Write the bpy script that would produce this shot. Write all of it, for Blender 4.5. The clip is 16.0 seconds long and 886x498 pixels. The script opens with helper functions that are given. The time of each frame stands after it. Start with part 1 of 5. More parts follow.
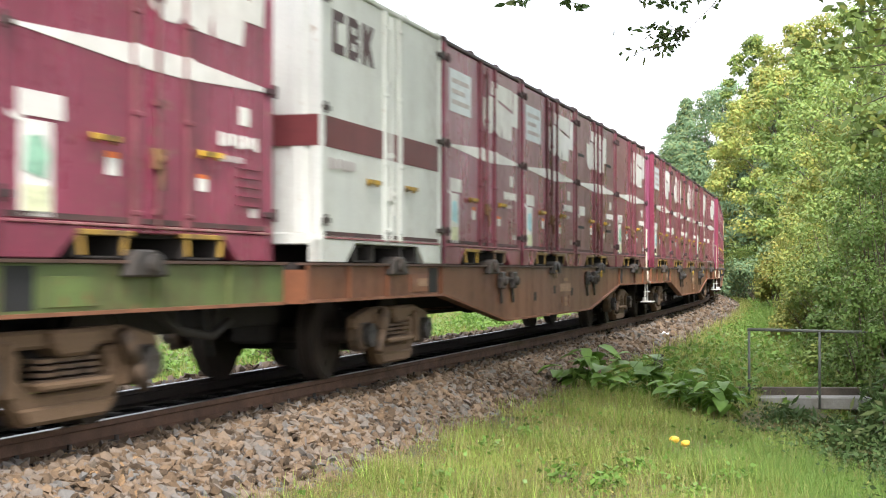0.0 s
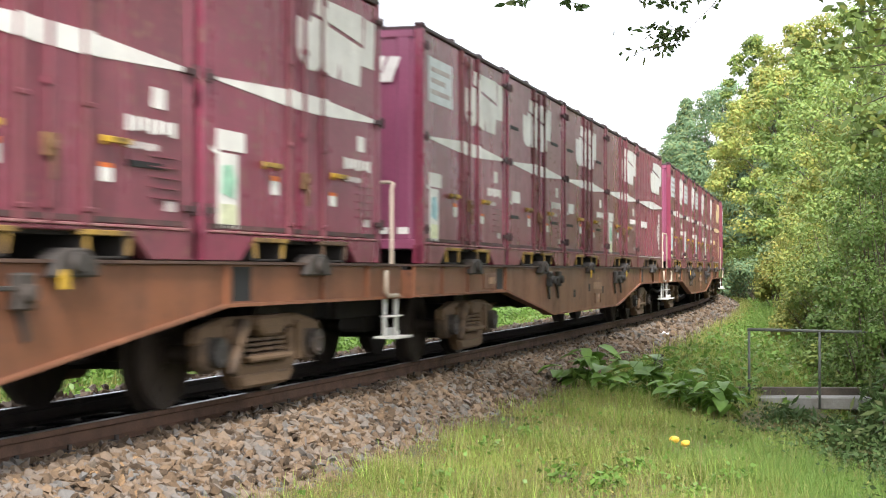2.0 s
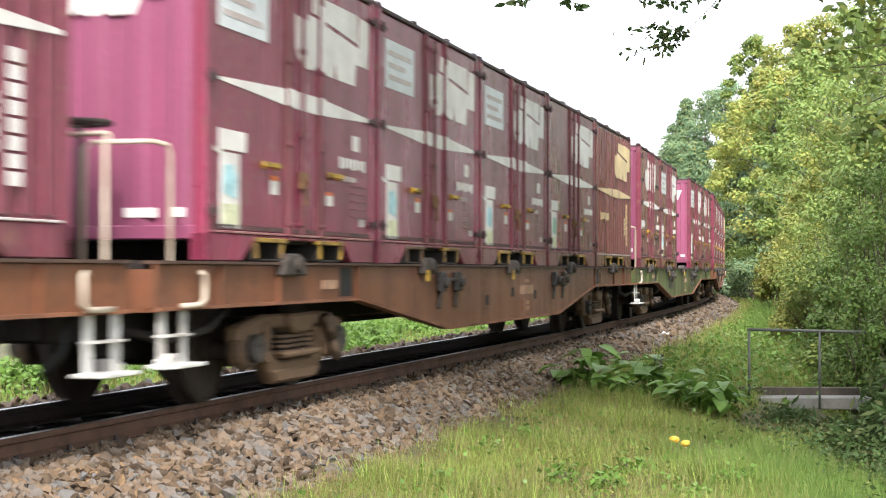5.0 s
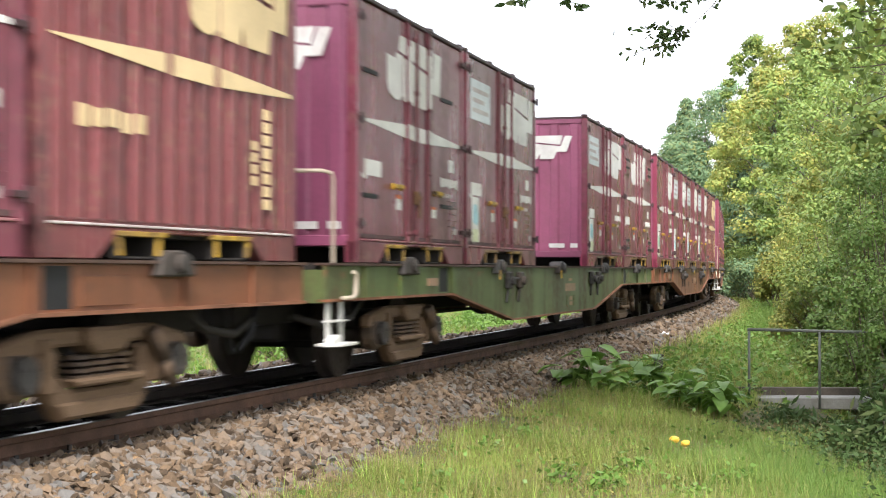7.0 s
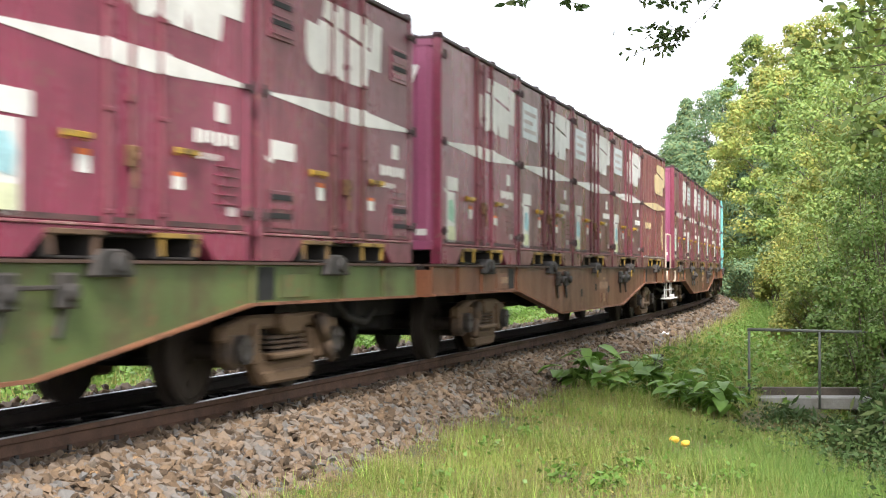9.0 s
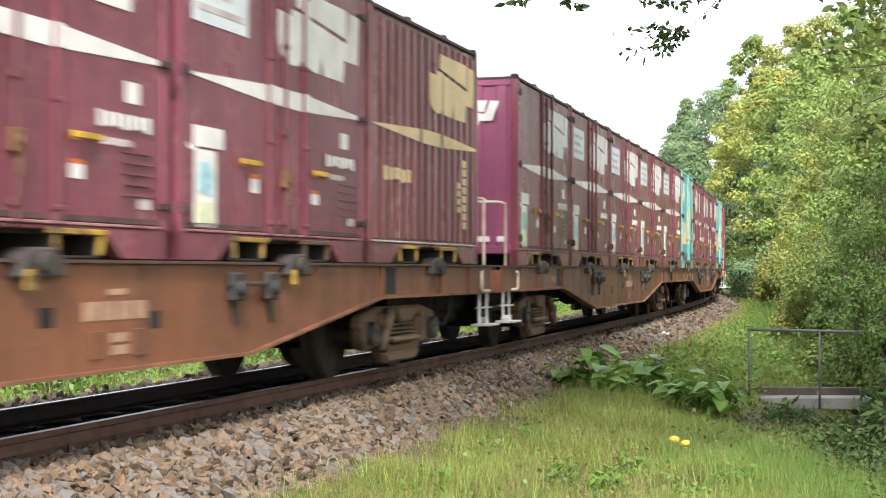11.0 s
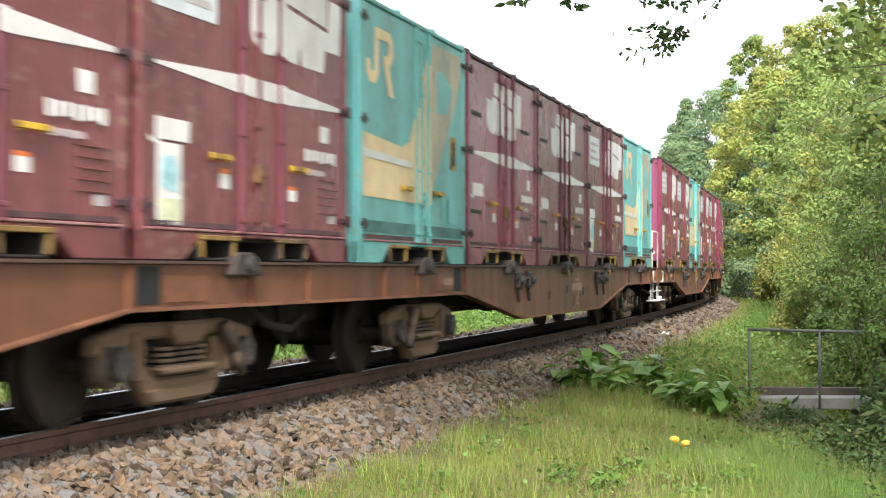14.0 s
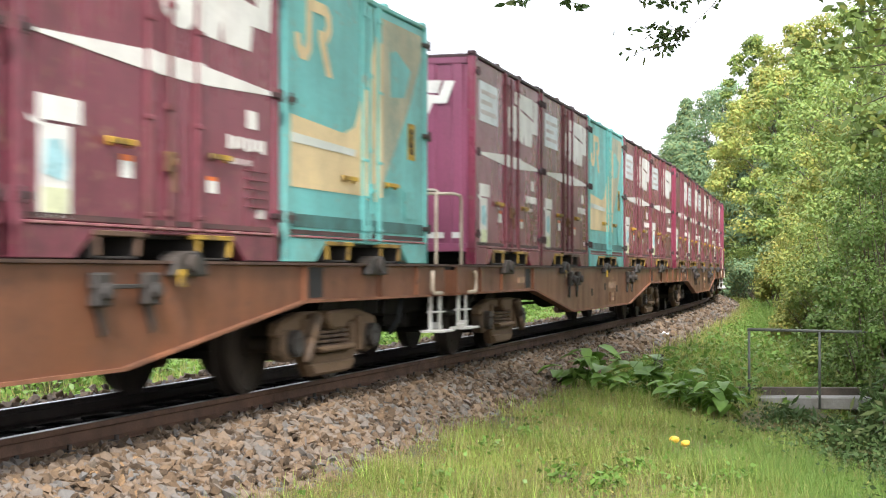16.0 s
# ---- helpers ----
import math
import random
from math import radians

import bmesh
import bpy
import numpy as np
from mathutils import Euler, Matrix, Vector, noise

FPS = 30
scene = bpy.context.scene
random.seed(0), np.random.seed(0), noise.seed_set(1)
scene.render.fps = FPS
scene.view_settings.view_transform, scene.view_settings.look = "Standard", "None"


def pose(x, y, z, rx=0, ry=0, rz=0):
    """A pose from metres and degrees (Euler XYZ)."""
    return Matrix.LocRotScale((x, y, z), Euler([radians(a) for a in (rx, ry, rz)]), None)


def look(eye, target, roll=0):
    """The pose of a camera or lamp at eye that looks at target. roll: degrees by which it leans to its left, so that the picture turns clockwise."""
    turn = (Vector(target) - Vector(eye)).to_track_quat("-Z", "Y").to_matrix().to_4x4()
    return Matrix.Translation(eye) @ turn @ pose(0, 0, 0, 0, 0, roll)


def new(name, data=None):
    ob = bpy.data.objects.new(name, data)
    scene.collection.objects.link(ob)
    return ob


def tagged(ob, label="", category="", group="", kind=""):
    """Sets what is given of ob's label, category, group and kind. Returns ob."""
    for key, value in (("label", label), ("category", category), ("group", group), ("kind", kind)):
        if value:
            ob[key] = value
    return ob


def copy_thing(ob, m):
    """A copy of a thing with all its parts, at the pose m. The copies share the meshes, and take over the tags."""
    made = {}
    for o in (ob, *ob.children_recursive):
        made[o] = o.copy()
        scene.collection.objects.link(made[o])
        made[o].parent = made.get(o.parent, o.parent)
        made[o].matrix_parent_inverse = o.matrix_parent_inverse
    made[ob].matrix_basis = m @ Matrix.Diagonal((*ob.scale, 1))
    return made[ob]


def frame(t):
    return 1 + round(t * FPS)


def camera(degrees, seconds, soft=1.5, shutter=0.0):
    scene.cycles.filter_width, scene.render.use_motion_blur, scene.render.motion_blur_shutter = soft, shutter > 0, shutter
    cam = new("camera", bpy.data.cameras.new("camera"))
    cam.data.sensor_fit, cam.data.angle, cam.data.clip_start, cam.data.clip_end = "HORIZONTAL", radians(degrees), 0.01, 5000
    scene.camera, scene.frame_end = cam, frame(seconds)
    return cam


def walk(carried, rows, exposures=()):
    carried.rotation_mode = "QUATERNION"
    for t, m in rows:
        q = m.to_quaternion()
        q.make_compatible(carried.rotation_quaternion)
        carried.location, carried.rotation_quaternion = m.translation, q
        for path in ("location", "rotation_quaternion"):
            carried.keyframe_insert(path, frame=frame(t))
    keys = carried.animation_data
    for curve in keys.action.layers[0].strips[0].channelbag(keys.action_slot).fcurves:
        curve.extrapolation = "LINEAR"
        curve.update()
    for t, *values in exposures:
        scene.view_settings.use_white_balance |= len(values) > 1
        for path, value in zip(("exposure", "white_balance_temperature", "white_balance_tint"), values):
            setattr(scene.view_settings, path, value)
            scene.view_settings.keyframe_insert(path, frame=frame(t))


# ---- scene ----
cam = camera(33.08, 16.0, soft=1.1, shutter=0.5)
EYE = pose(0, 0, 1.061, 90.816, 0, 0)
walk(cam, [(0, EYE), (16.0, EYE)], exposures=[(0, 1.06, 6280, 13), (16.0, 1.06, 6280, 13)])

# ---- light ----
SUN_EL, SUN_AZ = 44.0, 177.0          # degrees; azimuth from +y, clockwise
world = bpy.data.worlds.new("sky")
scene.world = world
world.use_nodes = True
wn, wl = world.node_tree.nodes, world.node_tree.links
sky = wn.new("ShaderNodeTexSky")
sky.sky_type, sky.sun_disc = "NISHITA", False
sky.sun_elevation, sky.sun_rotation = radians(SUN_EL), radians(SUN_AZ)
sky.dust_density, sky.air_density = 6.0, 1.0
veil = wn.new("ShaderNodeMix")
veil.data_type = "RGBA"
veil.inputs[0].default_value = 0.8
veil.inputs[7].default_value = (10.5, 10.8, 11.2, 1)     # thin bright cloud
wl.new(sky.outputs[0], veil.inputs[6])
wl.new(veil.outputs[2], wn["Background"].inputs[0])
wn["Background"].inputs[1].default_value = 0.118
sun = new("sun", bpy.data.lights.new("sun", "SUN"))
sun.data.energy, sun.data.angle, sun.data.color = 3.0, radians(10), (1.0, 0.95, 0.87)
az, el = radians(SUN_AZ), radians(SUN_EL)
sun.matrix_basis = look((0, 0, 0), (-math.sin(az) * math.cos(el), -math.cos(az) * math.cos(el), -math.sin(el)))
sun.location = (0, 0, 60)


# ---- mesh building ----
class Geo:
    """Collects faces; obj() makes a mesh of them."""

    def __init__(self):
        self.v, self.f = [], []

    def add(self, vs, fs):
        n = len(self.v)
        self.v += [tuple(p) for p in vs]
        self.f += [tuple(i + n for i in f) for f in fs]
        return self

    def box(self, x0, x1, y0, y1, z0, z1):
        return self.add([(x, y, z) for x in (x0, x1) for y in (y0, y1) for z in (z0, z1)],
                        [(0, 1, 3, 2), (4, 6, 7, 5), (0, 4, 5, 1), (2, 3, 7, 6), (0, 2, 6, 4), (1, 5, 7, 3)])

    def prism(self, poly, a0, a1, axis="y"):
        """A flat outline pushed through from a0 to a1 along an axis."""
        put = {"y": lambda p, a: (p[0], a, p[1]), "x": lambda p, a: (a, p[0], p[1]), "z": lambda p, a: (p[0], p[1], a)}[axis]
        n = len(poly)
        return self.add([put(p, a0) for p in poly] + [put(p, a1) for p in poly],
                        [tuple(range(n)), tuple(range(2 * n - 1, n - 1, -1))] + [(i, n + i, n + (i + 1) % n, (i + 1) % n) for i in range(n)])

    def tube(self, pts, r, n=8, r1=None):
        """A round bar along points; r1: radius at its end."""
        pts = [Vector(p) for p in pts]
        r1 = r if r1 is None else r1
        base, vs = None, []
        for i, p in enumerate(pts):
            d = (pts[min(i + 1, len(pts) - 1)] - pts[max(i - 1, 0)]).normalized()
            if base is None:
                base = d.orthogonal().normalized()
            base = (base - d * base.dot(d)).normalized()
            o = d.cross(base)
            rr = r + (r1 - r) * i / max(1, len(pts) - 1)
            vs += [p + (base * math.cos(a) + o * math.sin(a)) * rr for a in (2 * math.pi * j / n for j in range(n))]
        m = len(pts)
        fs = [(i * n + j, i * n + (j + 1) % n, (i + 1) * n + (j + 1) % n, (i + 1) * n + j) for i in range(m - 1) for j in range(n)]
        return self.add(vs, fs + [tuple(range(n - 1, -1, -1)), tuple((m - 1) * n + j for j in range(n))])

    def cyl(self, c, r, h, axis="y", n=20):
        d = {"x": Vector((1, 0, 0)), "y": Vector((0, 1, 0)), "z": Vector((0, 0, 1))}[axis]
        return self.tube([Vector(c) - d * h / 2, Vector(c) + d * h / 2], r, n)

    def mesh(self, name, mat, bevel=0.0, smooth=False):
        me = bpy.data.meshes.new(name)
        me.from_pydata(self.v, [], self.f)
        bm = bmesh.new()
        bm.from_mesh(me)
        bmesh.ops.recalc_face_normals(bm, faces=bm.faces)
        if bevel:
            edges = [e for e in bm.edges if len(e.link_faces) == 2 and e.calc_face_angle(0) > 0.5]
            bmesh.ops.bevel(bm, geom=edges, offset=bevel, segments=1, affect="EDGES", clamp_overlap=True)
        if smooth:
            for f in bm.faces:
                f.smooth = True
        bm.to_mesh(me)
        bm.free()
        me.materials.append(mat)
        return me


def part(name, geo, mat, parent, label="", bevel=0.0, smooth=False):
    """One mesh object under a thing or under a part."""
    ob = new(name, geo.mesh(name, mat, bevel, smooth) if isinstance(geo, Geo) else geo)
    ob.parent = parent
    return tagged(ob, label)


def thing(name, label, category, group="", kind="", m=None):
    """An empty at a thing's base."""
    ob = new(name)
    ob.empty_display_size = 0.2
    if m is not None:
        ob.matrix_basis = m
    return tagged(ob, label, category, group, kind)


def soup(name, verts, faces_n, mat, parent=None):
    """One mesh out of many equal small faces (numpy: n x k x 3)."""
    n, k = verts.shape[:2]
    me = bpy.data.meshes.new(name)
    me.vertices.add(n * k)
    me.vertices.foreach_set("co", verts.reshape(-1).astype(np.float32))
    me.loops.add(n * k)
    me.loops.foreach_set("vertex_index", np.arange(n * k, dtype=np.int32))
    me.polygons.add(n)
    me.polygons.foreach_set("loop_start", np.arange(0, n * k, k, dtype=np.int32))
    me.update(calc_edges=True)
    me.materials.append(mat)
    ob = new(name, me)
    ob.parent = parent
    return ob


# ---- materials ----
def material(name, base, rough=0.7, metal=0.0, var=0.25, scale=3.0, fine=40.0, bump=0.15, dirt=None, dirt_amount=0.35,
             per_object=0.0, per_island=0.0, streak=False, tint=None, translucent=0.0, object_space=True, spec=0.5, dirt_scale=1.0, wear=None, worn=0.60):
    """A surface with broad stains, fine grain and relief."""
    m = bpy.data.materials.new(name)
    m.use_nodes = True
    N, L = m.node_tree.nodes, m.node_tree.links
    bsdf = N["Principled BSDF"]
    bsdf.inputs["Roughness"].default_value = rough
    bsdf.inputs["Metallic"].default_value = metal
    bsdf.inputs["Specular IOR Level"].default_value = spec
    tc = N.new("ShaderNodeTexCoord")
    co = tc.outputs["Object" if object_space else "Generated"]
    info = N.new("ShaderNodeObjectInfo")

    def noise_tex(sc, detail, stretch=None):
        mp = N.new("ShaderNodeMapping")
        off = N.new("ShaderNodeVectorMath")
        off.operation = "MULTIPLY_ADD"
        off.inputs[1].default_value = (1, 1, 1)
        L.new(co, off.inputs[0])
        rnd = N.new("ShaderNodeVectorMath")
        rnd.operation = "SCALE"
        rnd.inputs[0].default_value = (37, 19, 53)
        L.new(info.outputs["Random"], rnd.inputs["Scale"])
        L.new(rnd.outputs[0], off.inputs[2])
        L.new(off.outputs[0], mp.inputs[0])
        if stretch:
            mp.inputs["Scale"].default_value = stretch
        t = N.new("ShaderNodeTexNoise")
        t.inputs["Scale"].default_value, t.inputs["Detail"].default_value = sc, detail
        L.new(mp.outputs[0], t.inputs["Vector"])
        return t.outputs[0]

    def ramp(fac, lo, hi, a, b):
        r = N.new("ShaderNodeMapRange")
        r.inputs[1].default_value, r.inputs[2].default_value, r.inputs[3].default_value, r.inputs[4].default_value = lo, hi, a, b
        L.new(fac, r.inputs[0])
        return r.outputs[0]

    def mix(kind, fac, a, b):
        x = N.new("ShaderNodeMix")
        x.data_type, x.blend_type = "RGBA", kind
        for sock, val in ((0, fac), (6, a), (7, b)):
            if isinstance(val, (int, float)):
                x.inputs[sock].default_value = val
            elif isinstance(val, tuple):
                x.inputs[sock].default_value = (*val, 1)
            else:
                L.new(val, x.inputs[sock])
        return x.outputs[2]

    broad, grain = noise_tex(scale, 5), noise_tex(fine, 3)
    col = mix("MULTIPLY", 1.0, base, mix("MIX", ramp(broad, 0.3, 0.7, 0, 1), (1 - var,) * 3, (1 + var,) * 3))
    col = mix("MULTIPLY", 1.0, col, mix("MIX", ramp(grain, 0.3, 0.7, 0, 1), (1 - var * 0.5,) * 3, (1 + var * 0.5,) * 3))
    if tint:
        if per_island:
            g = N.new("ShaderNodeNewGeometry")
            col = mix("MIX", ramp(g.outputs["Random Per Island"], 1 - per_island, 1, 0, 1), col, tint)
        else:
            col = mix("MIX", ramp(info.outputs["Random"], 0, 1, 0, per_object), col, tint)
    elif per_object:
        col = mix("MULTIPLY", 1.0, col, mix("MIX", info.outputs["Random"], (1 - per_object,) * 3, (1 + per_object,) * 3))
    if per_island and not translucent:
        g = N.new("ShaderNodeNewGeometry")
        col = mix("MULTIPLY", 1.0, col, mix("MIX", g.outputs["Random Per Island"], (1 - per_island,) * 3, (1 + per_island,) * 3))
    if dirt:
        d = noise_tex(2.5 * dirt_scale, 6, (1.0, 1.0, 0.12) if streak else None)
        d2 = noise_tex(9 * dirt_scale, 4)
        both = N.new("ShaderNodeMath")
        both.operation = "MULTIPLY"
        L.new(ramp(d, 0.4, 0.75, 0, 1), both.inputs[0])
        L.new(ramp(d2, 0.3, 0.65, 0.3, 1), both.inputs[1])
        sc = N.new("ShaderNodeMath")
        sc.operation = "MULTIPLY"
        sc.inputs[1].default_value = dirt_amount * 2
        sc.use_clamp = True
        L.new(both.outputs[0], sc.inputs[0])
        col = mix("MIX", sc.outputs[0], col, dirt)
        L.new(ramp(sc.outputs[0], 0, 1, rough, min(1, rough + 0.3)), bsdf.inputs["Roughness"])
    if wear:
        spots = N.new("ShaderNodeMath")
        spots.operation = "MULTIPLY"
        L.new(ramp(noise_tex(11.0, 9), worn, worn + 0.07, 0, 0.85), spots.inputs[0])
        L.new(ramp(noise_tex(1.3, 3), 0.42, 0.62, 0, 1), spots.inputs[1])
        col = mix("MIX", spots.outputs[0], col, wear)
    L.new(col, bsdf.inputs["Base Color"])
    if bump:
        b = N.new("ShaderNodeBump")
        b.inputs["Strength"].default_value, b.inputs["Distance"].default_value = bump, 0.02
        L.new(grain, b.inputs["Height"])
        L.new(b.outputs[0], bsdf.inputs["Normal"])
    if translucent:
        tr = N.new("ShaderNodeBsdfTranslucent")
        L.new(col, tr.inputs[0])
        ms = N.new("ShaderNodeMixShader")
        ms.inputs[0].default_value = translucent
        L.new(bsdf.outputs[0], ms.inputs[1])
        L.new(tr.outputs[0], ms.inputs[2])
        L.new(ms.outputs[0], N["Material Output"].inputs[0])
    return m


GRIME = (0.058, 0.030, 0.030)
def plum(name, base, tint, dirt_amount, wear):
    return material(name, base, 0.26, spec=0.55, var=0.18, scale=0.9, fine=25, bump=0.03, dirt=GRIME, dirt_amount=dirt_amount, per_object=0.22, tint=tint, streak=True, wear=wear, worn=0.57)


M_RED = plum("plum_paint", (0.255, 0.042, 0.082), (0.115, 0.034, 0.046), 0.30, (0.20, 0.105, 0.085))
M_DULL = plum("dull_plum_paint", (0.225, 0.052, 0.078), (0.11, 0.040, 0.048), 0.42, (0.24, 0.13, 0.10))
M_RUSSET = plum("faded_russet_paint", (0.225, 0.062, 0.066), (0.13, 0.048, 0.048), 0.48, (0.27, 0.16, 0.11))
REDS = (M_RED, M_DULL, M_RUSSET)
M_ROOF = material("dark_roof_edge", (0.045, 0.020, 0.024), 0.55, var=0.25, scale=3, bump=0.08, dirt=(0.09, 0.06, 0.05), dirt_amount=0.3)
# lighter, pinker plum: the light on the end faces is put into the colour
M_REDEND = material("lit_plum_end_paint", (0.285, 0.075, 0.145), 0.4, var=0.12, scale=0.9, fine=25, bump=0.04, dirt=(0.10, 0.05, 0.04), dirt_amount=0.18, per_object=0.15, streak=True)
M_TEAL = material("teal_paint", (0.16, 0.50, 0.48), 0.45, var=0.14, scale=1.2, fine=25, bump=0.05, dirt=(0.16, 0.17, 0.13), dirt_amount=0.36, per_object=0.1, streak=True, wear=(0.30, 0.22, 0.13))
M_CREAM = material("cream_paint", (0.78, 0.60, 0.33), 0.5, var=0.12, scale=2, bump=0.04, dirt=(0.25, 0.2, 0.13), dirt_amount=0.2, streak=True)
M_WHITE = material("white_paint", (0.66, 0.68, 0.63), 0.45, var=0.08, scale=1.5, bump=0.04, dirt=(0.34, 0.31, 0.26), dirt_amount=0.26, streak=True, wear=(0.42, 0.34, 0.25), worn=0.64)
M_BAND = material("maroon_band", (0.14, 0.028, 0.03), 0.5, var=0.15, bump=0.04)
M_DECAL = material("white_decal", (0.74, 0.73, 0.69), 0.5, var=0.10, scale=4, bump=0.03, dirt=(0.38, 0.30, 0.28), dirt_amount=0.22, streak=True)
M_DECAL_DIM = material("faded_decal", (0.52, 0.48, 0.46), 0.6, var=0.15, scale=6, bump=0.03, dirt=(0.25, 0.1, 0.12), dirt_amount=0.3)
M_SIGN = material("sign_sheet", (0.62, 0.66, 0.68), 0.4, var=0.12, scale=5, bump=0.02)
M_GREENLABEL = material("green_label", (0.28, 0.50, 0.36), 0.5, var=0.3, scale=8, bump=0.02)
M_BLUELABEL = material("blue_label", (0.34, 0.56, 0.60), 0.5, var=0.3, scale=8, bump=0.02)
M_ORANGE = material("orange_label", (0.65, 0.16, 0.04), 0.5, var=0.15, bump=0.02)
M_YELLOW = material("yellow_paint", (0.58, 0.36, 0.03), 0.5, var=0.25, scale=6, bump=0.08, dirt=(0.085, 0.055, 0.035), dirt_amount=0.95, dirt_scale=2)
M_POCKET = material("worn_pocket_paint", (0.50, 0.31, 0.035), 0.55, var=0.25, scale=6, bump=0.08, dirt=(0.085, 0.050, 0.035), dirt_amount=0.9, dirt_scale=2, per_object=0.95, tint=(0.10, 0.055, 0.045))
# black of rubber and print, also painted shade in holes, slits and recesses
M_BLACK = material("black_rubber_print_and_gap_shade", (0.012, 0.012, 0.013), 0.7, var=0.3, bump=0.1)
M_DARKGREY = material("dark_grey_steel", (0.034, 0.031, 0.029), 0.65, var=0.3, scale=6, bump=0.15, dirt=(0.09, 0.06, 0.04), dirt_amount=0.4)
M_BROWN = material("brown_wagon_paint", (0.195, 0.075, 0.036), 0.42, var=0.16, scale=1.1, fine=30, bump=0.06, dirt=(0.085, 0.042, 0.026), dirt_amount=0.42, per_object=0.15, streak=True, wear=(0.10, 0.045, 0.028))
M_GREEN = material("green_wagon_paint", (0.105, 0.145, 0.045), 0.45, var=0.2, scale=1.6, fine=30, bump=0.08, dirt=(0.085, 0.05, 0.03), dirt_amount=0.55, per_object=0.1, streak=True, wear=(0.19, 0.085, 0.04))
M_BOGIE = material("brake_dust_steel", (0.145, 0.088, 0.047), 0.8, var=0.3, scale=5, fine=60, bump=0.25, dirt=(0.05, 0.035, 0.026), dirt_amount=0.4, dirt_scale=2)
M_FLANGE = material("rusty_flange", (0.22, 0.090, 0.045), 0.7, var=0.3, scale=3, bump=0.12, dirt=(0.10, 0.05, 0.03), dirt_amount=0.4)
# dark brown that holds the containers' shadow along the sill's top edge
M_EDGE = material("shaded_edge", (0.075, 0.042, 0.030), 0.7, var=0.3, scale=4, bump=0.12)
M_SEAL = material("grimy_seal", (0.070, 0.042, 0.040), 0.7, var=0.4, scale=5, bump=0.1, dirt=(0.16, 0.06, 0.06), dirt_amount=0.5, dirt_scale=2)
# pale scuffs, and the ledge's highlight painted in with them
M_SCUFF = material("scuffed_highlit_ledge", (0.25, 0.075, 0.095), 0.6, var=0.3, scale=5, bump=0.1, dirt=(0.40, 0.30, 0.24), dirt_amount=0.6, dirt_scale=2.5)
M_POST = material("dirty_plum_post", (0.165, 0.042, 0.058), 0.5, var=0.25, scale=2, fine=25, bump=0.05, dirt=(0.10, 0.055, 0.038), dirt_amount=0.55, streak=True)
M_NUMERAL = material("dim_tan_numeral", (0.36, 0.22, 0.14), 0.6, var=0.25, scale=8, bump=0.04)
M_RUSTY = material("rusty_latch", (0.16, 0.085, 0.035), 0.7, var=0.4, scale=14, bump=0.15, dirt=(0.06, 0.03, 0.025), dirt_amount=0.5, dirt_scale=3)
M_PALE = material("pale_print", (0.62, 0.64, 0.42), 0.5, var=0.2, scale=10, bump=0.02)
M_INITIAL = material("dark_maroon_initial", (0.055, 0.018, 0.020), 0.5, var=0.2, scale=6, bump=0.03)
M_CREAMDIM = material("weathered_cream_paint", (0.50, 0.45, 0.31), 0.6, var=0.2, scale=2, bump=0.05, dirt=(0.20, 0.30, 0.26), dirt_amount=0.5, streak=True)
M_TEALDARK = material("stained_teal_paint", (0.07, 0.20, 0.19), 0.6, var=0.3, scale=3, bump=0.08, dirt=(0.05, 0.06, 0.05), dirt_amount=0.5)
M_SPRING = material("dark_brake_dust_steel", (0.070, 0.046, 0.030), 0.75, var=0.35, scale=5, fine=60, bump=0.2, dirt=(0.17, 0.105, 0.055), dirt_amount=0.45, dirt_scale=2)
# near-black: the shade under wagons and in fork pockets is in the colour
M_UNDER = material("underframe_shade_black", (0.018, 0.0145, 0.0125), 0.8, var=0.3, scale=4, bump=0.2)
M_WHEEL = material("wheel_steel", (0.036, 0.026, 0.020), 0.65, 0.3, var=0.3, scale=8, bump=0.15)
M_RAIL = material("rusty_rail", (0.110, 0.058, 0.036), 0.75, 0.2, var=0.3, scale=6, fine=90, bump=0.25, dirt=(0.05, 0.035, 0.03), dirt_amount=0.3)
# darker copy of the rail for the far side, train's shade painted in
M_RAILDARK = material("shaded_rail", (0.025, 0.018, 0.014), 0.7, 0.2, var=0.3, scale=6, fine=90, bump=0.2)
M_RAILTOP = material("polished_rail", (0.30, 0.29, 0.28), 0.32, 0.9, var=0.12, scale=2, bump=0.03)
M_CREAMRAIL = material("cream_handrail", (0.62, 0.53, 0.42), 0.5, var=0.12, bump=0.05, dirt=(0.2, 0.12, 0.06), dirt_amount=0.35)
M_WHITESTEP = material("white_step_paint", (0.66, 0.66, 0.63), 0.5, var=0.12, bump=0.05, dirt=(0.2, 0.14, 0.1), dirt_amount=0.4)
# near-black: the train's shade on the track is put into the colour
M_TRACKSHADE = material("shaded_track_black", (0.006, 0.0055, 0.005), 0.9, spec=0.2, var=0.4, scale=6, fine=40, bump=0.6)
M_BALLAST = material("ballast_bed", (0.035, 0.027, 0.019), 0.95, var=0.35, scale=3, fine=28, bump=0.9, dirt=(0.06, 0.05, 0.045), dirt_amount=0.5)
M_STONE = material("ballast_stone", (0.27, 0.165, 0.080), 0.9, var=0.35, scale=5, fine=60, bump=0.3, per_object=1.0, tint=(0.075, 0.066, 0.052))
M_STONES = material("ballast_stones", (0.200, 0.132, 0.076), 0.9, var=0.35, scale=4, fine=60, bump=0.3, per_island=0.75, tint=(0.082, 0.079, 0.074))
M_WOOD = material("weathered_wood", (0.085, 0.07, 0.055), 0.85, var=0.3, scale=4, fine=50, bump=0.3)
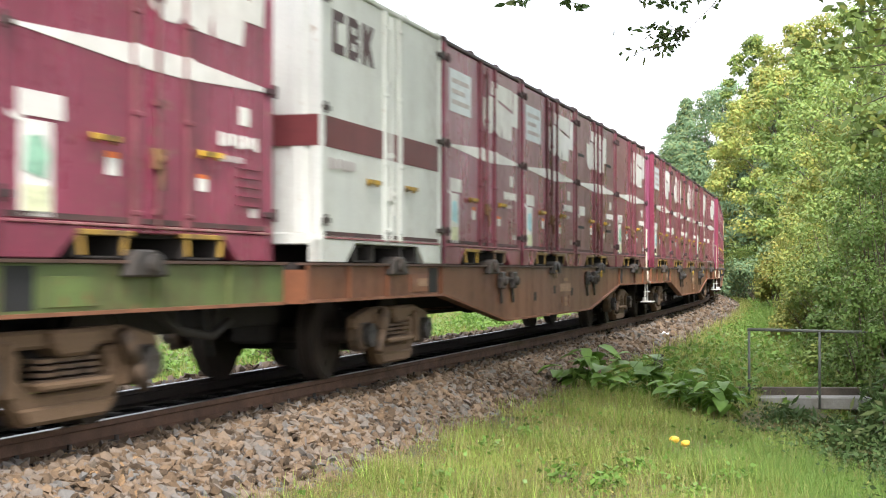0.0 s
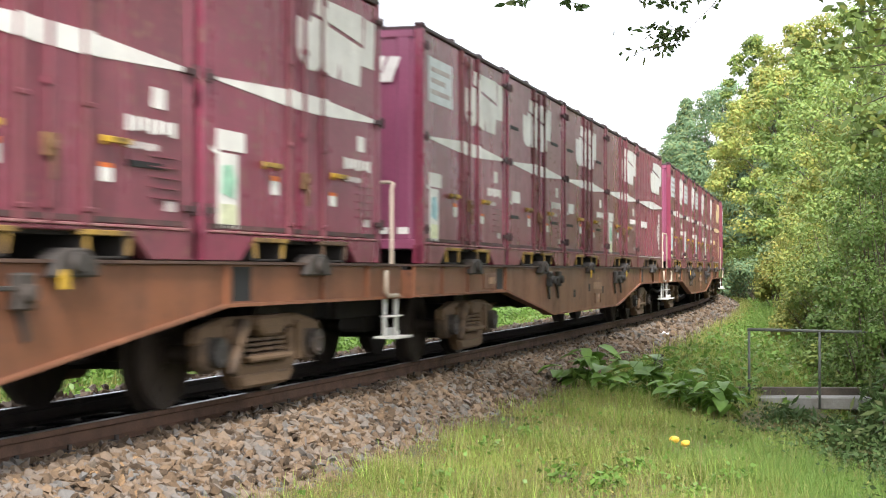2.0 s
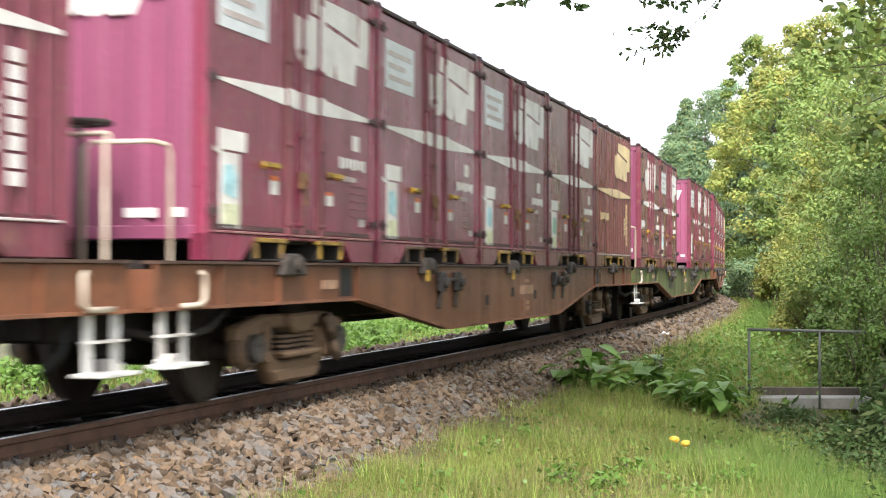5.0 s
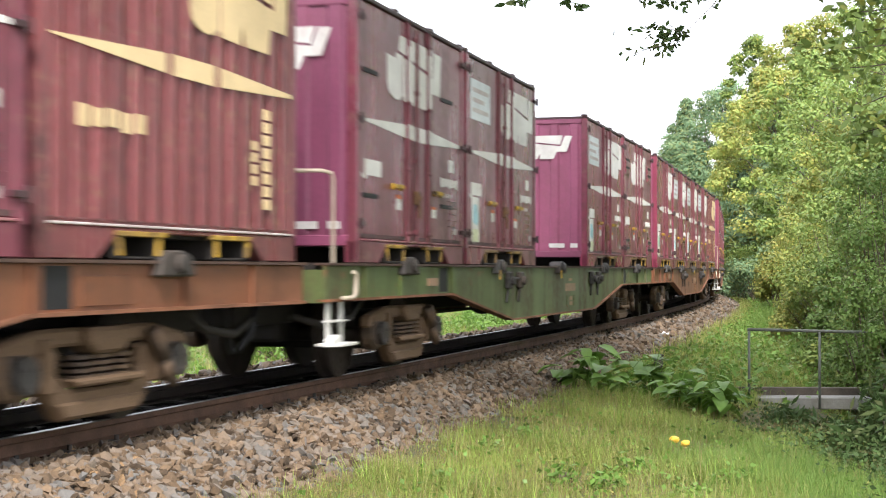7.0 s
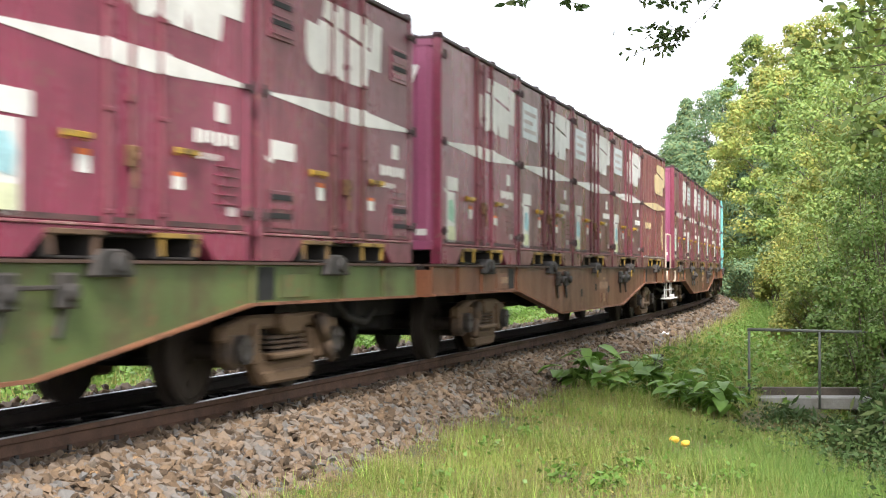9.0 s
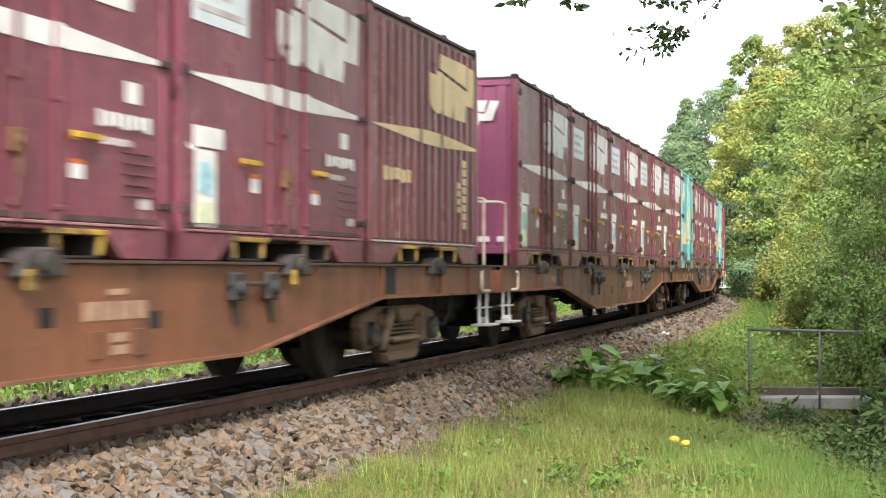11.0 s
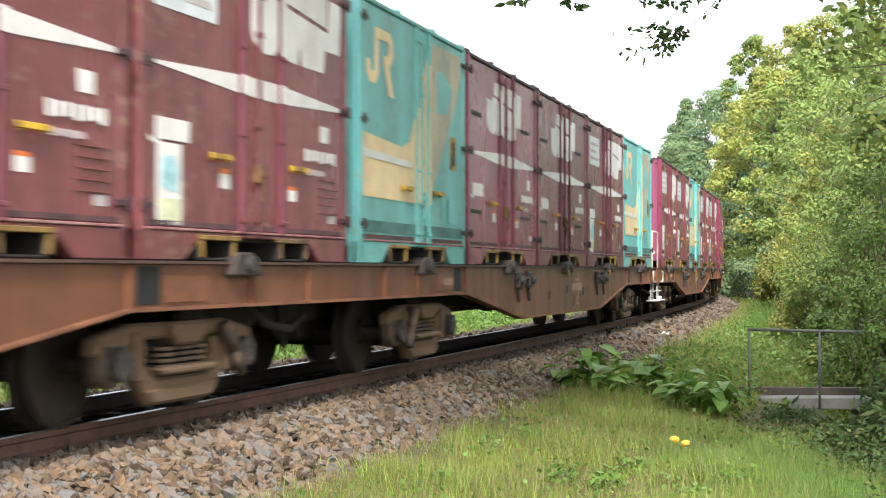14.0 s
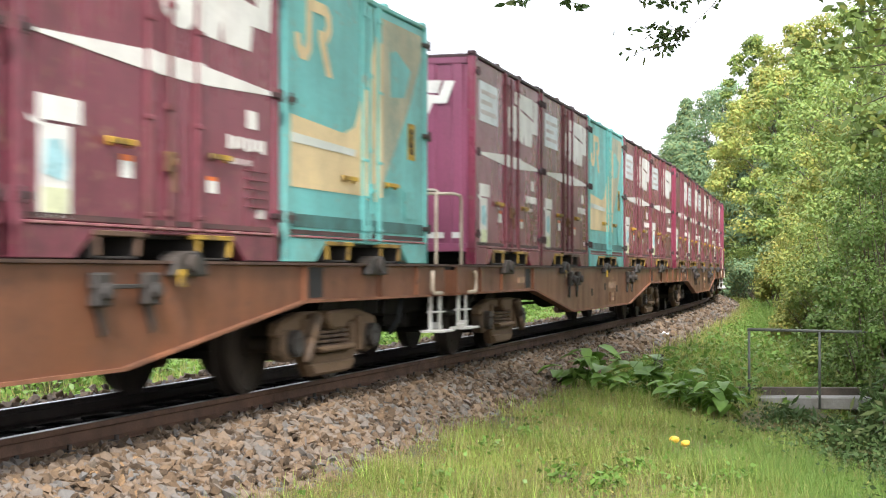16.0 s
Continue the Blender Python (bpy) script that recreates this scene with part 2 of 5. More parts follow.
M_CONC = material("old_concrete", (0.27, 0.268, 0.25), 0.9, var=0.2, scale=3, fine=60, bump=0.25, dirt=(0.12, 0.11, 0.08), dirt_amount=0.4)
M_PIPE = material("galvanised_pipe", (0.13, 0.145, 0.13), 0.6, 0.2, var=0.2, scale=6, bump=0.08, dirt=(0.14, 0.12, 0.09), dirt_amount=0.3)
M_EARTH = material("grassy_earth", (0.085, 0.090, 0.036), 0.95, var=0.35, scale=0.6, fine=22, bump=0.6, dirt=(0.085, 0.055, 0.032), dirt_amount=0.45)
M_GRASS = material("grass_blades", (0.205, 0.275, 0.060), 0.6, var=0.45, scale=1.1, fine=5, bump=0, per_island=0.6, tint=(0.40, 0.36, 0.13), translucent=0.42, spec=0.25)
M_SOFT = material("soft_grass", (0.16, 0.27, 0.06), 0.6, var=0.25, scale=0.8, fine=3, bump=0, per_island=0.4, tint=(0.24, 0.32, 0.09), translucent=0.45, spec=0.25)
M_STALK = material("pale_stalks", (0.50, 0.42, 0.22), 0.7, var=0.25, scale=2, fine=8, bump=0, per_island=0.5, tint=(0.36, 0.24, 0.14), translucent=0.3, spec=0.2)
M_BLADE = material("bright_blades", (0.36, 0.50, 0.10), 0.5, var=0.3, scale=1.5, fine=8, bump=0, per_island=0.5, tint=(0.20, 0.34, 0.07), translucent=0.45, spec=0.3)
M_DRY = material("dry_grass", (0.27, 0.20, 0.09), 0.8, var=0.3, scale=1.2, fine=4, bump=0, per_island=0.4, tint=(0.20, 0.12, 0.06), translucent=0.35, spec=0.2)
M_LEAF = material("broad_leaves", (0.180, 0.262, 0.066), 0.5, var=0.3, scale=0.35, fine=2, bump=0, per_island=0.35, tint=(0.30, 0.32, 0.07), translucent=0.22, spec=0.3)
# leaf green darkened for the shade of the trees over the near shrubs
M_SHRUB = material("shaded_shrub_leaves", (0.145, 0.235, 0.058), 0.5, var=0.3, scale=0.5, fine=2, bump=0, per_island=0.35, tint=(0.17, 0.19, 0.05), translucent=0.22, spec=0.25)
M_LEAF_YEL = material("yellowing_leaves", (0.270, 0.325, 0.082), 0.5, var=0.3, scale=0.4, fine=2, bump=0, per_island=0.4, tint=(0.44, 0.38, 0.09), translucent=0.25, spec=0.3)
M_LEAF_DARK = material("conifer_leaves", (0.160, 0.255, 0.130), 0.6, var=0.3, scale=0.3, fine=2, bump=0, per_island=0.35, tint=(0.31, 0.33, 0.12), translucent=0.25, spec=0.25)
M_WEED = material("weed_leaves", (0.14, 0.255, 0.045), 0.45, var=0.25, scale=2, fine=8, bump=0, per_island=0.3, tint=(0.17, 0.28, 0.06), translucent=0.35, spec=0.35)
M_SASA = material("lance_leaves", (0.055, 0.095, 0.030), 0.6, var=0.3, scale=2, fine=8, bump=0, per_island=0.35, tint=(0.11, 0.13, 0.05), translucent=0.25, spec=0.15)
M_BARK = material("bark", (0.11, 0.085, 0.065), 0.95, var=0.35, scale=4, fine=30, bump=0.6)
M_FRUIT = material("yellow_fruit", (0.75, 0.45, 0.05), 0.5, var=0.15, scale=12, bump=0.1)
M_PLASTIC = material("white_plastic", (0.75, 0.76, 0.78), 0.4, var=0.05, bump=0.1)

# ---- the line ----
DIST, PHI, GRADE = 6.08, 0.31485, -0.00035


def heading(s):
    """Angle of the track to the right of +y."""
    bend = 0.00168 * s - 1.8e-6 * s * s
    return PHI - bend - (0.00085 * (s - 48) * (1 if s > 60 else (s - 48) / 24) * 2 if s > 48 else 0)


STEP = 0.5
S0, S1 = -180.0, 260.0
LINE = {}
_x, _y = -DIST * math.cos(PHI), DIST * math.sin(PHI)
LINE[0] = (_x, _y)
for _i in range(int(S1 / STEP)):
    _h = heading((_i + 0.5) * STEP)
    _x, _y = _x + math.sin(_h) * STEP, _y + math.cos(_h) * STEP
    LINE[_i + 1] = (_x, _y)
_x, _y = LINE[0]
for _i in range(0, int(S0 / STEP), -1):
    _h = heading((_i - 0.5) * STEP)
    _x, _y = _x - math.sin(_h) * STEP, _y - math.cos(_h) * STEP
    LINE[_i - 1] = (_x, _y)


def along(s):
    i = math.floor(s / STEP)
    f = s / STEP - i
    a, b = LINE[i], LINE[i + 1]
    return Vector((a[0] + (b[0] - a[0]) * f, a[1] + (b[1] - a[1]) * f))


def at_track(s, lat, z=0.0):
    """A point beside the track: lat metres to its right."""
    h, p = heading(s), along(s)
    return Vector((p.x + math.cos(h) * lat, p.y - math.sin(h) * lat, z + GRADE * s))


LINE_PTS = np.array([LINE[i] for i in range(int(S0 / STEP), int(S1 / STEP) + 1, 2)])
LINE_DIR = np.array([(math.sin(heading(i * STEP)), math.cos(heading(i * STEP))) for i in range(int(S0 / STEP), int(S1 / STEP) + 1, 2)])


def lateral(x, y):
    """Signed distance from the line, right positive (arrays)."""
    x, y = np.atleast_1d(x), np.atleast_1d(y)
    out = np.empty(len(x))
    for a in range(0, len(x), 4000):
        p = np.stack([x[a:a + 4000], y[a:a + 4000]], 1)
        d = ((p[:, None] - LINE_PTS[None]) ** 2).sum(2)
        i = d.argmin(1)
        q = p - LINE_PTS[i]
        t = LINE_DIR[i]
        side = q[:, 0] * t[:, 1] - q[:, 1] * t[:, 0]
        out[a:a + 4000] = np.where(np.abs(side) > 0.05, np.sign(side) * np.sqrt(d.min(1)), side)
    return out


def height(x, y):
    """Ground height."""
    x, y = np.atleast_1d(np.asarray(x, float)), np.atleast_1d(np.asarray(y, float))
    l = lateral(x, y)
    h = np.interp(l, [-400, -60, -14, -5, -2.4, -1.4, 1.4, 2.3, 4.0, 5.6, 7.5, 12, 30, 80, 400],
                  [3, 1.0, -0.5, -0.6, -0.5, -0.42, -0.42, -0.52, -0.60, -0.66, -0.6, 0.3, 1.2, 3.0, 5.0])
    ditch = np.exp(-((l - 5.6) / 0.8) ** 2) * np.clip((y - 14) / 3, 0, 1) * np.clip((30 - y) / 6, 0, 1)
    bumps = 0.05 * np.sin(x * 1.7 + y * 0.6) * np.sin(y * 1.1 - x * 0.4) + 0.03 * np.sin(x * 4.1) * np.sin(y * 3.3)
    return h - 0.55 * ditch + bumps * (np.abs(l) > 2.2)

# ---- ground ----
def ground():
    def axis(lo, hi, fine_lo, fine_hi, step):
        a = list(np.arange(fine_lo, fine_hi, step))
        g, p = step, fine_hi
        while p < hi:
            a.append(p)
            g *= 1.25
            p += g
        a.append(hi)
        g, p = step, fine_lo - step
        left = []
        while p > lo:
            left.append(p)
            g *= 1.25
            p -= g
        left.append(lo)
        return np.array(left[::-1] + a)
    xs, ys = axis(-1500, 1500, -14, 26, 0.4), axis(-1500, 1500, 2, 60, 0.5)
    X, Y = np.meshgrid(xs, ys)
    Z = height(X.ravel(), Y.ravel()).reshape(X.shape)
    nx, ny = len(xs), len(ys)
    me = bpy.data.meshes.new("ground")
    me.from_pydata(np.stack([X, Y, Z], 2).reshape(-1, 3).tolist(), [],
                   [(j * nx + i, j * nx + i + 1, (j + 1) * nx + i + 1, (j + 1) * nx + i) for j in range(ny - 1) for i in range(nx - 1)])
    for p in me.polygons:
        p.use_smooth = True
    me.materials.append(M_EARTH)
    tagged(new("ground", me), "uneven grassy earth beside the railway line", "ground", kind="structure")


def sweep(profile, s0, s1, step, mat, name):
    """A strip of constant cross-section (lat, z) along the line."""
    g = Geo()
    ss = np.arange(s0, s1 + 1e-6, step)
    k = len(profile)
    vs = [at_track(s, l, z) for s in ss for l, z in profile]
    g.add(vs, [(i * k + j, i * k + (j + 1) % k, (i + 1) * k + (j + 1) % k, (i + 1) * k + j) for i in range(len(ss) - 1) for j in range(k)])
    return g


RAIL_PROFILE = [(-0.0635, -0.153), (0.0635, -0.153), (0.0635, -0.140), (0.012, -0.120), (0.009, -0.050), (0.0325, -0.036), (0.0325, -0.004),
                (0.026, 0.0), (-0.026, 0.0), (-0.0325, -0.004), (-0.0325, -0.036), (-0.009, -0.050), (-0.012, -0.120), (-0.0635, -0.140)]


def track():
    bed = sweep([(-3.3, -0.66), (-2.35, -0.25), (-0.75, -0.19), (0.75, -0.19), (1.25, -0.21), (2.2, -0.62)], -150, 200, 1.0, M_BALLAST, "ballast")
    b = new("ballast", bed.mesh("ballast", M_BALLAST))
    tagged(b, "bed of grey brown crushed stone under the rails", "ballast", kind="structure")
    # strip and sleepers between the rails, coloured as if in the train's shade
    shade_strip = sweep([(-0.49, -0.184), (0.49, -0.184), (0.49, -0.176), (-0.49, -0.176)], -150, 200, 1.0, M_TRACKSHADE, "shade_strip")
    part("oily_bed", shade_strip, M_TRACKSHADE, b, "stone between the rails with the train's shade in its colour")
    sl = Geo().box(-1.0, 1.0, -0.11, 0.11, -0.32, -0.158).mesh("sleeper", M_TRACKSHADE, 0.01)
    clip = Geo().box(0.0, 0.10, -0.06, 0.06, -0.16, -0.132).cyl((0.07, 0, -0.12), 0.018, 0.05, "z", 8).mesh("rail_clip", M_DARKGREY, 0.004)
    for i in range(-10, 170):
        s = i * 0.62
        p, h = at_track(s, 0), heading(s)
        o = new("sleeper", sl)
        o.parent = b
        o.matrix_basis = Matrix.Translation(p) @ Matrix.Rotation(-h, 4, "Z")
        if 4 < s < 60:
            o = new("rail_clip", clip)
            o.parent = b
            o.matrix_basis = Matrix.Translation(at_track(s, 0.628)) @ Matrix.Rotation(-h, 4, "Z")
    for side in (1, -1):
        r = thing("rail", "rusty steel rail with a worn bright head", "rail", group="rails of the line", kind="structure")
        c = 0.566 * side
        part("rail_web", sweep([(c + l, z) for l, z in RAIL_PROFILE], -150, 200, 1.0, M_RAIL, "rail"), M_RAIL if side > 0 else M_RAILDARK, r)
        part("running_surface", sweep([(c - 0.024, -0.002), (c + 0.024, -0.002), (c + 0.024, 0.0025), (c - 0.024, 0.0025)], -150, 200, 1.0, M_RAILTOP, "head"), M_RAILTOP, r, "bright polished running surface")
    return b


# ---- containers ----
CL, CW, CH, PITCH, DECK = 3.715, 2.45, 2.505, 3.843, 1.136
HL, HW = CL / 2, CW / 2


def plate(parent, name, poly, mat, label="", y=-HW, thick=0.004, lift=0.0):
    """A flat sheet on the near side of a container; its outline is in x and z."""
    return part(name, Geo().prism(poly, y - lift - thick, y - lift + 0.001), mat, parent, label)


def rect(x0, x1, z0, z1):
    return [(x0, z0), (x1, z0), (x1, z1), (x0, z1)]


EMBLEM = [[(0, .64), (0, .24), (.02, .12), (.07, .04), (.14, 0), (.22, .02), (.27, .10), (.27, .70), (.16, .71), (.14, .62)],
          [(.29, .68), (.29, .02), (.48, 0), (.505, .26), (.53, 0), (.78, 0), (.80, .30), (.98, .30), (1.0, .97), (.86, .98), (.84, .54)],
          [(.20, .76), (.22, 1.0), (.82, 1.0), (.82, .60)]]


def mark(parent, x0, x1, z0, z1, mat=None, lift=0.0):
    """The carrier's emblem as three plain white shapes parted by a slash."""
    mat = mat or M_DECAL
    w, h = x1 - x0, z1 - z0
    for poly in EMBLEM:
        plate(parent, "emblem_piece", [(x0 + u * w, z0 + v * h) for u, v in poly], mat, lift=lift)


def bars(parent, x0, x1, z0, z1, n, mat=None, rows=1):
    """Writing too small to read, as bars."""
    mat = mat or M_DECAL
    g = Geo()
    rh = (z1 - z0) / rows
    for r in range(rows):
        w = (x1 - x0) / n
        for i in range(n):
            g.prism(rect(x0 + i * w, x0 + (i + 0.66) * w, z0 + (r + 0.06 + 0.08 * (i % 3)) * rh, z0 + (r + 0.94 - 0.06 * (i % 2)) * rh), -HW - 0.0045, -HW + 0.001)
    tagged(part("lettering", g, mat, parent), kind="stuff")


def container(kind, paint, label, sign=False, sticker=None, post=(-0.29, 0.43), ink=None):
    """A twelve-foot goods container: base at z = 0, near side at -y."""
    c = thing("container", label, "container", group="containers on the train")
    end_paint = M_REDEND if paint in REDS else paint
    g = Geo().box(-HL + 0.05, HL - 0.05, -HW + 0.03, HW - 0.03, 0.17, CH - 0.03)
    part("body", g, paint, c, bevel=0.008)
    roof = Geo().box(-HL, HL, -HW, HW, CH - 0.060, CH - 0.012)
    for x in (-HL + 0.07, -0.62, 0.62, HL - 0.07):
        for y in (-HW + 0.06, HW - 0.06):
            roof.box(x - 0.07, x + 0.07, y - 0.05, y + 0.05, CH - 0.02, CH + 0.022)
    part("roof", roof, M_ROOF if paint in REDS else paint, c, "dark roof edge" if paint in REDS else "", bevel=0.01)
    # bottom rails: raised ends and framed fork pockets
    for sy in (-1, 1):
        y0, y1 = sorted((sy * HW, sy * (HW - 0.12)))
        for sx in (-1, 1):
            g = Geo().prism([(sx * HL, 0.0), (sx * HL, 0.2), (sx * 0.02, 0.2), (sx * 0.02, 0.172), (sx * 0.99, 0.172), (sx * 1.02, 0.14), (sx * 1.22, 0.0)], y0, y1)
            part("bottom_rail", g, paint, c, bevel=0.006)
    for sx in (-1, 1):
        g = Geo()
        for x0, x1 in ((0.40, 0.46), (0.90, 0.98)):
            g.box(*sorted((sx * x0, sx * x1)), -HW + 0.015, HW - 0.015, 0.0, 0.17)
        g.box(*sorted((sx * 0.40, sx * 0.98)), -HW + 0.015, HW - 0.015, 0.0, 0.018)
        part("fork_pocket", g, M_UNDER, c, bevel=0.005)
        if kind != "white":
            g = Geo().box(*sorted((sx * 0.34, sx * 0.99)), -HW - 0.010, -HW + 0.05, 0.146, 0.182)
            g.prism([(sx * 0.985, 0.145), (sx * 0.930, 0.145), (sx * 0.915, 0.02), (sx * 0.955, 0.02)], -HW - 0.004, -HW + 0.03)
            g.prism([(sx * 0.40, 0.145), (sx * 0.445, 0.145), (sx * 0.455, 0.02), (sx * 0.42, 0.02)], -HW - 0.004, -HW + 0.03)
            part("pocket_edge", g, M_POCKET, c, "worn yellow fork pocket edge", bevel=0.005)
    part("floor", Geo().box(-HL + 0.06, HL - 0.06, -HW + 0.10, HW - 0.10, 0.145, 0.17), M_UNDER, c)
    for sx in (-1, 1):
        for sy in (-1, 1):
            g = Geo().box(*sorted((sx * HL, sx * (HL - 0.10))), *sorted((sy * HW, sy * (HW - 0.10))), 0.0, CH - 0.01)
            part("corner_post", g, paint, c, bevel=0.012)
    if kind == "ribbed":
        n = 15
        far_side = Geo()
        for i in range(n):
            x = -HL + 0.2 + i * (CL - 0.4) / (n - 1)
            part("side_rib", Geo().box(x - 0.065, x + 0.065, -HW + 0.003, -HW + 0.035, 0.24, CH - 0.1), paint, c, bevel=0.012)
            far_side.box(x - 0.065, x + 0.065, HW - 0.035, HW - 0.003, 0.24, CH - 0.1)
        part("far_side", far_side, paint, c)
        # pale colour stands for the highlight along the ledge
        part("bottom_ledge", Geo().box(-HL + 0.1, HL - 0.1, -HW - 0.012, -HW + 0.02, 0.205, 0.222), M_DECAL_DIM, c, "scuffed ledge, pale for the highlight on it", bevel=0.004)
    else:
        # door leaves, edge posts and lock bars
        far_side = Geo()
        for x0, x1 in ((-HL + 0.11, post[0] - 0.06), (post[0] + 0.06, post[1] - 0.06), (post[1] + 0.06, HL - 0.11)):
            part("side_panel", Geo().box(x0, x1, -HW + 0.012, -HW + 0.032, 0.225, CH - 0.075), paint, c, bevel=0.006)
            far_side.box(x0, x1, HW - 0.032, HW - 0.012, 0.225, CH - 0.075)
            part("door_seal", Geo().box(x0 + 0.01, x1 - 0.01, -HW + 0.006, -HW + 0.014, 0.232, 0.268), M_SEAL, c, "grimy rubber seal")
        part("bottom_ledge", Geo().box(-HL + 0.1, HL - 0.1, -HW - 0.010, -HW + 0.02, 0.203, 0.222), M_SCUFF, c, "scuffed ledge with its highlight in the colour", bevel=0.004)
        xm = (post[0] + post[1]) / 2 - 0.08
        bar_paint = M_POST if paint in REDS else paint
        for x in post:
            g = Geo().box(x - 0.036, x + 0.036, -HW - 0.020, -HW + 0.04, 0.2, CH - 0.06)
            for z in (0.30, 0.95, 1.62, 2.30):
                g.box(x - 0.05, x + 0.05, -HW - 0.028, -HW, z - 0.02, z + 0.02)
            part("door_post", g, bar_paint, c, bevel=0.010)
            far_side.box(x - 0.036, x + 0.036, HW - 0.04, HW + 0.02, 0.2, CH - 0.06)
        g = Geo().tube([(xm, -HW - 0.012, 0.22), (xm, -HW - 0.012, CH - 0.1)], 0.017, 8)
        for z in (0.32, 1.05, 1.75, 2.30):
            g.box(xm - 0.04, xm + 0.04, -HW - 0.030, -HW + 0.01, z - 0.022, z + 0.022)
        part("lock_bar", g, bar_paint, c)
        g = Geo().box(xm - 0.055, xm + 0.055, -HW - 0.040, -HW + 0.01, 0.60, 0.74).cyl((xm, -HW - 0.045, 0.67), 0.03, 0.03, "y", 8)
        g.box(xm - 0.02, xm + 0.02, -HW - 0.05, -HW - 0.03, 0.46, 0.60)
        part("latch", g, M_RUSTY if paint in REDS else paint, c, "rust-stained door latch" if paint in REDS else "", bevel=0.005)
        part("far_side", far_side, paint, c)
        for sx in (-1, 1):
            for z in (0.36, 1.33, 2.28):
                g = Geo().box(*sorted((sx * (HL - 0.02), sx * (HL - 0.16))), -HW - 0.030, -HW + 0.02, z - 0.022, z + 0.022)
                g.cyl((sx * (HL - 0.035), -HW - 0.03, z), 0.020, 0.10, "z", 8)
                part("hinge", g, M_ROOF if paint in REDS else M_DARKGREY, c, bevel=0.005)
        for x in (post[0] - 0.42, post[1] + 0.30):
            g = Geo().box(x - 0.16, x + 0.16, -HW - 0.05, -HW - 0.02, 0.735, 0.775)
            g.box(x - 0.14, x - 0.10, -HW - 0.03, -HW, 0.72, 0.78)
            g.box(x + 0.10, x + 0.14, -HW - 0.03, -HW, 0.72, 0.78)
            part("door_handle", g, M_YELLOW, c, "yellow locking handle", bevel=0.004)
    # ends
    for sx in (-1, 1):
        xa, xb, xc = sx * (HL - 0.06), sx * (HL - 0.028), sx * (HL - 0.002)
        line = [(xb, -HW + 0.09)]
        for i in range(7):
            y = -HW + 0.22 + i * (CW - 0.44) / 6
            line += [(xb, y - 0.085), (xc, y - 0.055), (xc, y + 0.055), (xb, y + 0.085)]
        line += [(xb, HW - 0.09), (xa, HW - 0.09), (xa, -HW + 0.09)]
        g = Geo().prism(line, 0.255, CH - 0.135, "z")
        part("end_beam", Geo().box(*sorted((xa, sx * HL)), -HW + 0.1, HW - 0.1, 0.15, 0.255), end_paint, c, bevel=0.01)
        part("end_beam", Geo().box(*sorted((xa, sx * HL)), -HW + 0.1, HW - 0.1, CH - 0.135, CH - 0.05), end_paint, c, bevel=0.01)
        part("end_wall", g, end_paint, c)
    if kind in ("red", "slit", "louvre", "ribbed"):
        # emblem on the leading end
        x = -HL - 0.004
        def e(u, v):
            return (0.06 - u * 1.04, 1.79 + v * 0.39)
        for poly in EMBLEM:
            part("end_emblem_piece", Geo().prism([e(u * 0.88 + 0.12 * v, v) for u, v in poly], x, x + 0.006, "x"), M_DECAL, c)
        for y0, y1 in ((-1.06, -0.94), (-0.84, -0.58)):
            part("end_label", Geo().box(x, x + 0.006, y0, y1, 0.31, 0.38), M_DECAL, c)
        off = {"red": (-0.12, 1.72), "slit": (-0.95, 0.93), "louvre": (-0.9, 0.95), "ribbed": (0.0, 1.68)}[kind]
        lift = 0.0 if kind in ("ribbed",) else -0.010
        z0 = 1.62
        for x0, x1, zz0, zz1, in ((off[0], off[1], z0, z0 + 0.66),):
            mark(c, x0, x1, zz0, zz1, ink or M_DECAL, lift=lift)
            for p in post:
                if kind != "ribbed" and x0 < p < x1:
                    plate(c, "emblem_strip", rect(p - 0.043, p + 0.043, zz0 + 0.02, zz1 - 0.08), M_DECAL, lift=0.022)
        # long white spindle stripe
        zs = 1.335
        xs = [-HL + 0.10, post[0] - 0.06, post[1] + 0.06, HL - 0.10]
        def th(x):
            return 0.006 + 0.082 * (1 - abs(x - 0.1) / HL)
        for a, b in ((xs[0], post[0] - 0.05), (post[0] + 0.05, post[1] - 0.05), (post[1] + 0.05, xs[3])):
            plate(c, "white_stripe", [(a, zs - th(a)), (b, zs - th(b)), (b, zs + th(b)), (a, zs + th(a))], ink or M_DECAL, lift=lift)
        if kind != "ribbed":
            for p in post:
                plate(c, "white_stripe", [(p - 0.045, zs - th(p)), (p + 0.045, zs - th(p)), (p + 0.045, zs + th(p)), (p - 0.045, zs + th(p))], M_DECAL, lift=0.022)
        if kind == "ribbed":
            bars(c, -0.62 * HL - 0.3, -0.2 * HL - 0.2, 0.80, 0.96, 5, ink or M_DECAL)
            g = Geo()
            for i in range(8):
                g.prism(rect(1.22, 1.34, 1.18 - i * 0.1 - 0.08, 1.18 - i * 0.1), -HW - 0.004, -HW)
            for i in range(4):
                g.prism(rect(1.02, 1.10, 0.92 - i * 0.09 - 0.07, 0.92 - i * 0.09), -HW - 0.004, -HW)
            tagged(part("lettering", g, ink or M_DECAL, c), kind="stuff")
        else:
            # number, capacity plates and small labels
            x = post[1] + 0.55
            plate(c, "number_plate", rect(x + 0.28, x + 0.46, 1.02, 1.16), M_DECAL, lift=-0.010)
            bars(c, x - 0.08, x + 0.62, 0.83, 0.95, 7, M_DECAL)
            bars(c, x - 0.04, x + 0.36, 0.72, 0.78, 6, M_DECAL_DIM)
            plate(c, "warning_label", rect(post[0] - 0.36, post[0] - 0.21, 0.53, 0.64), M_DECAL, lift=-0.010)
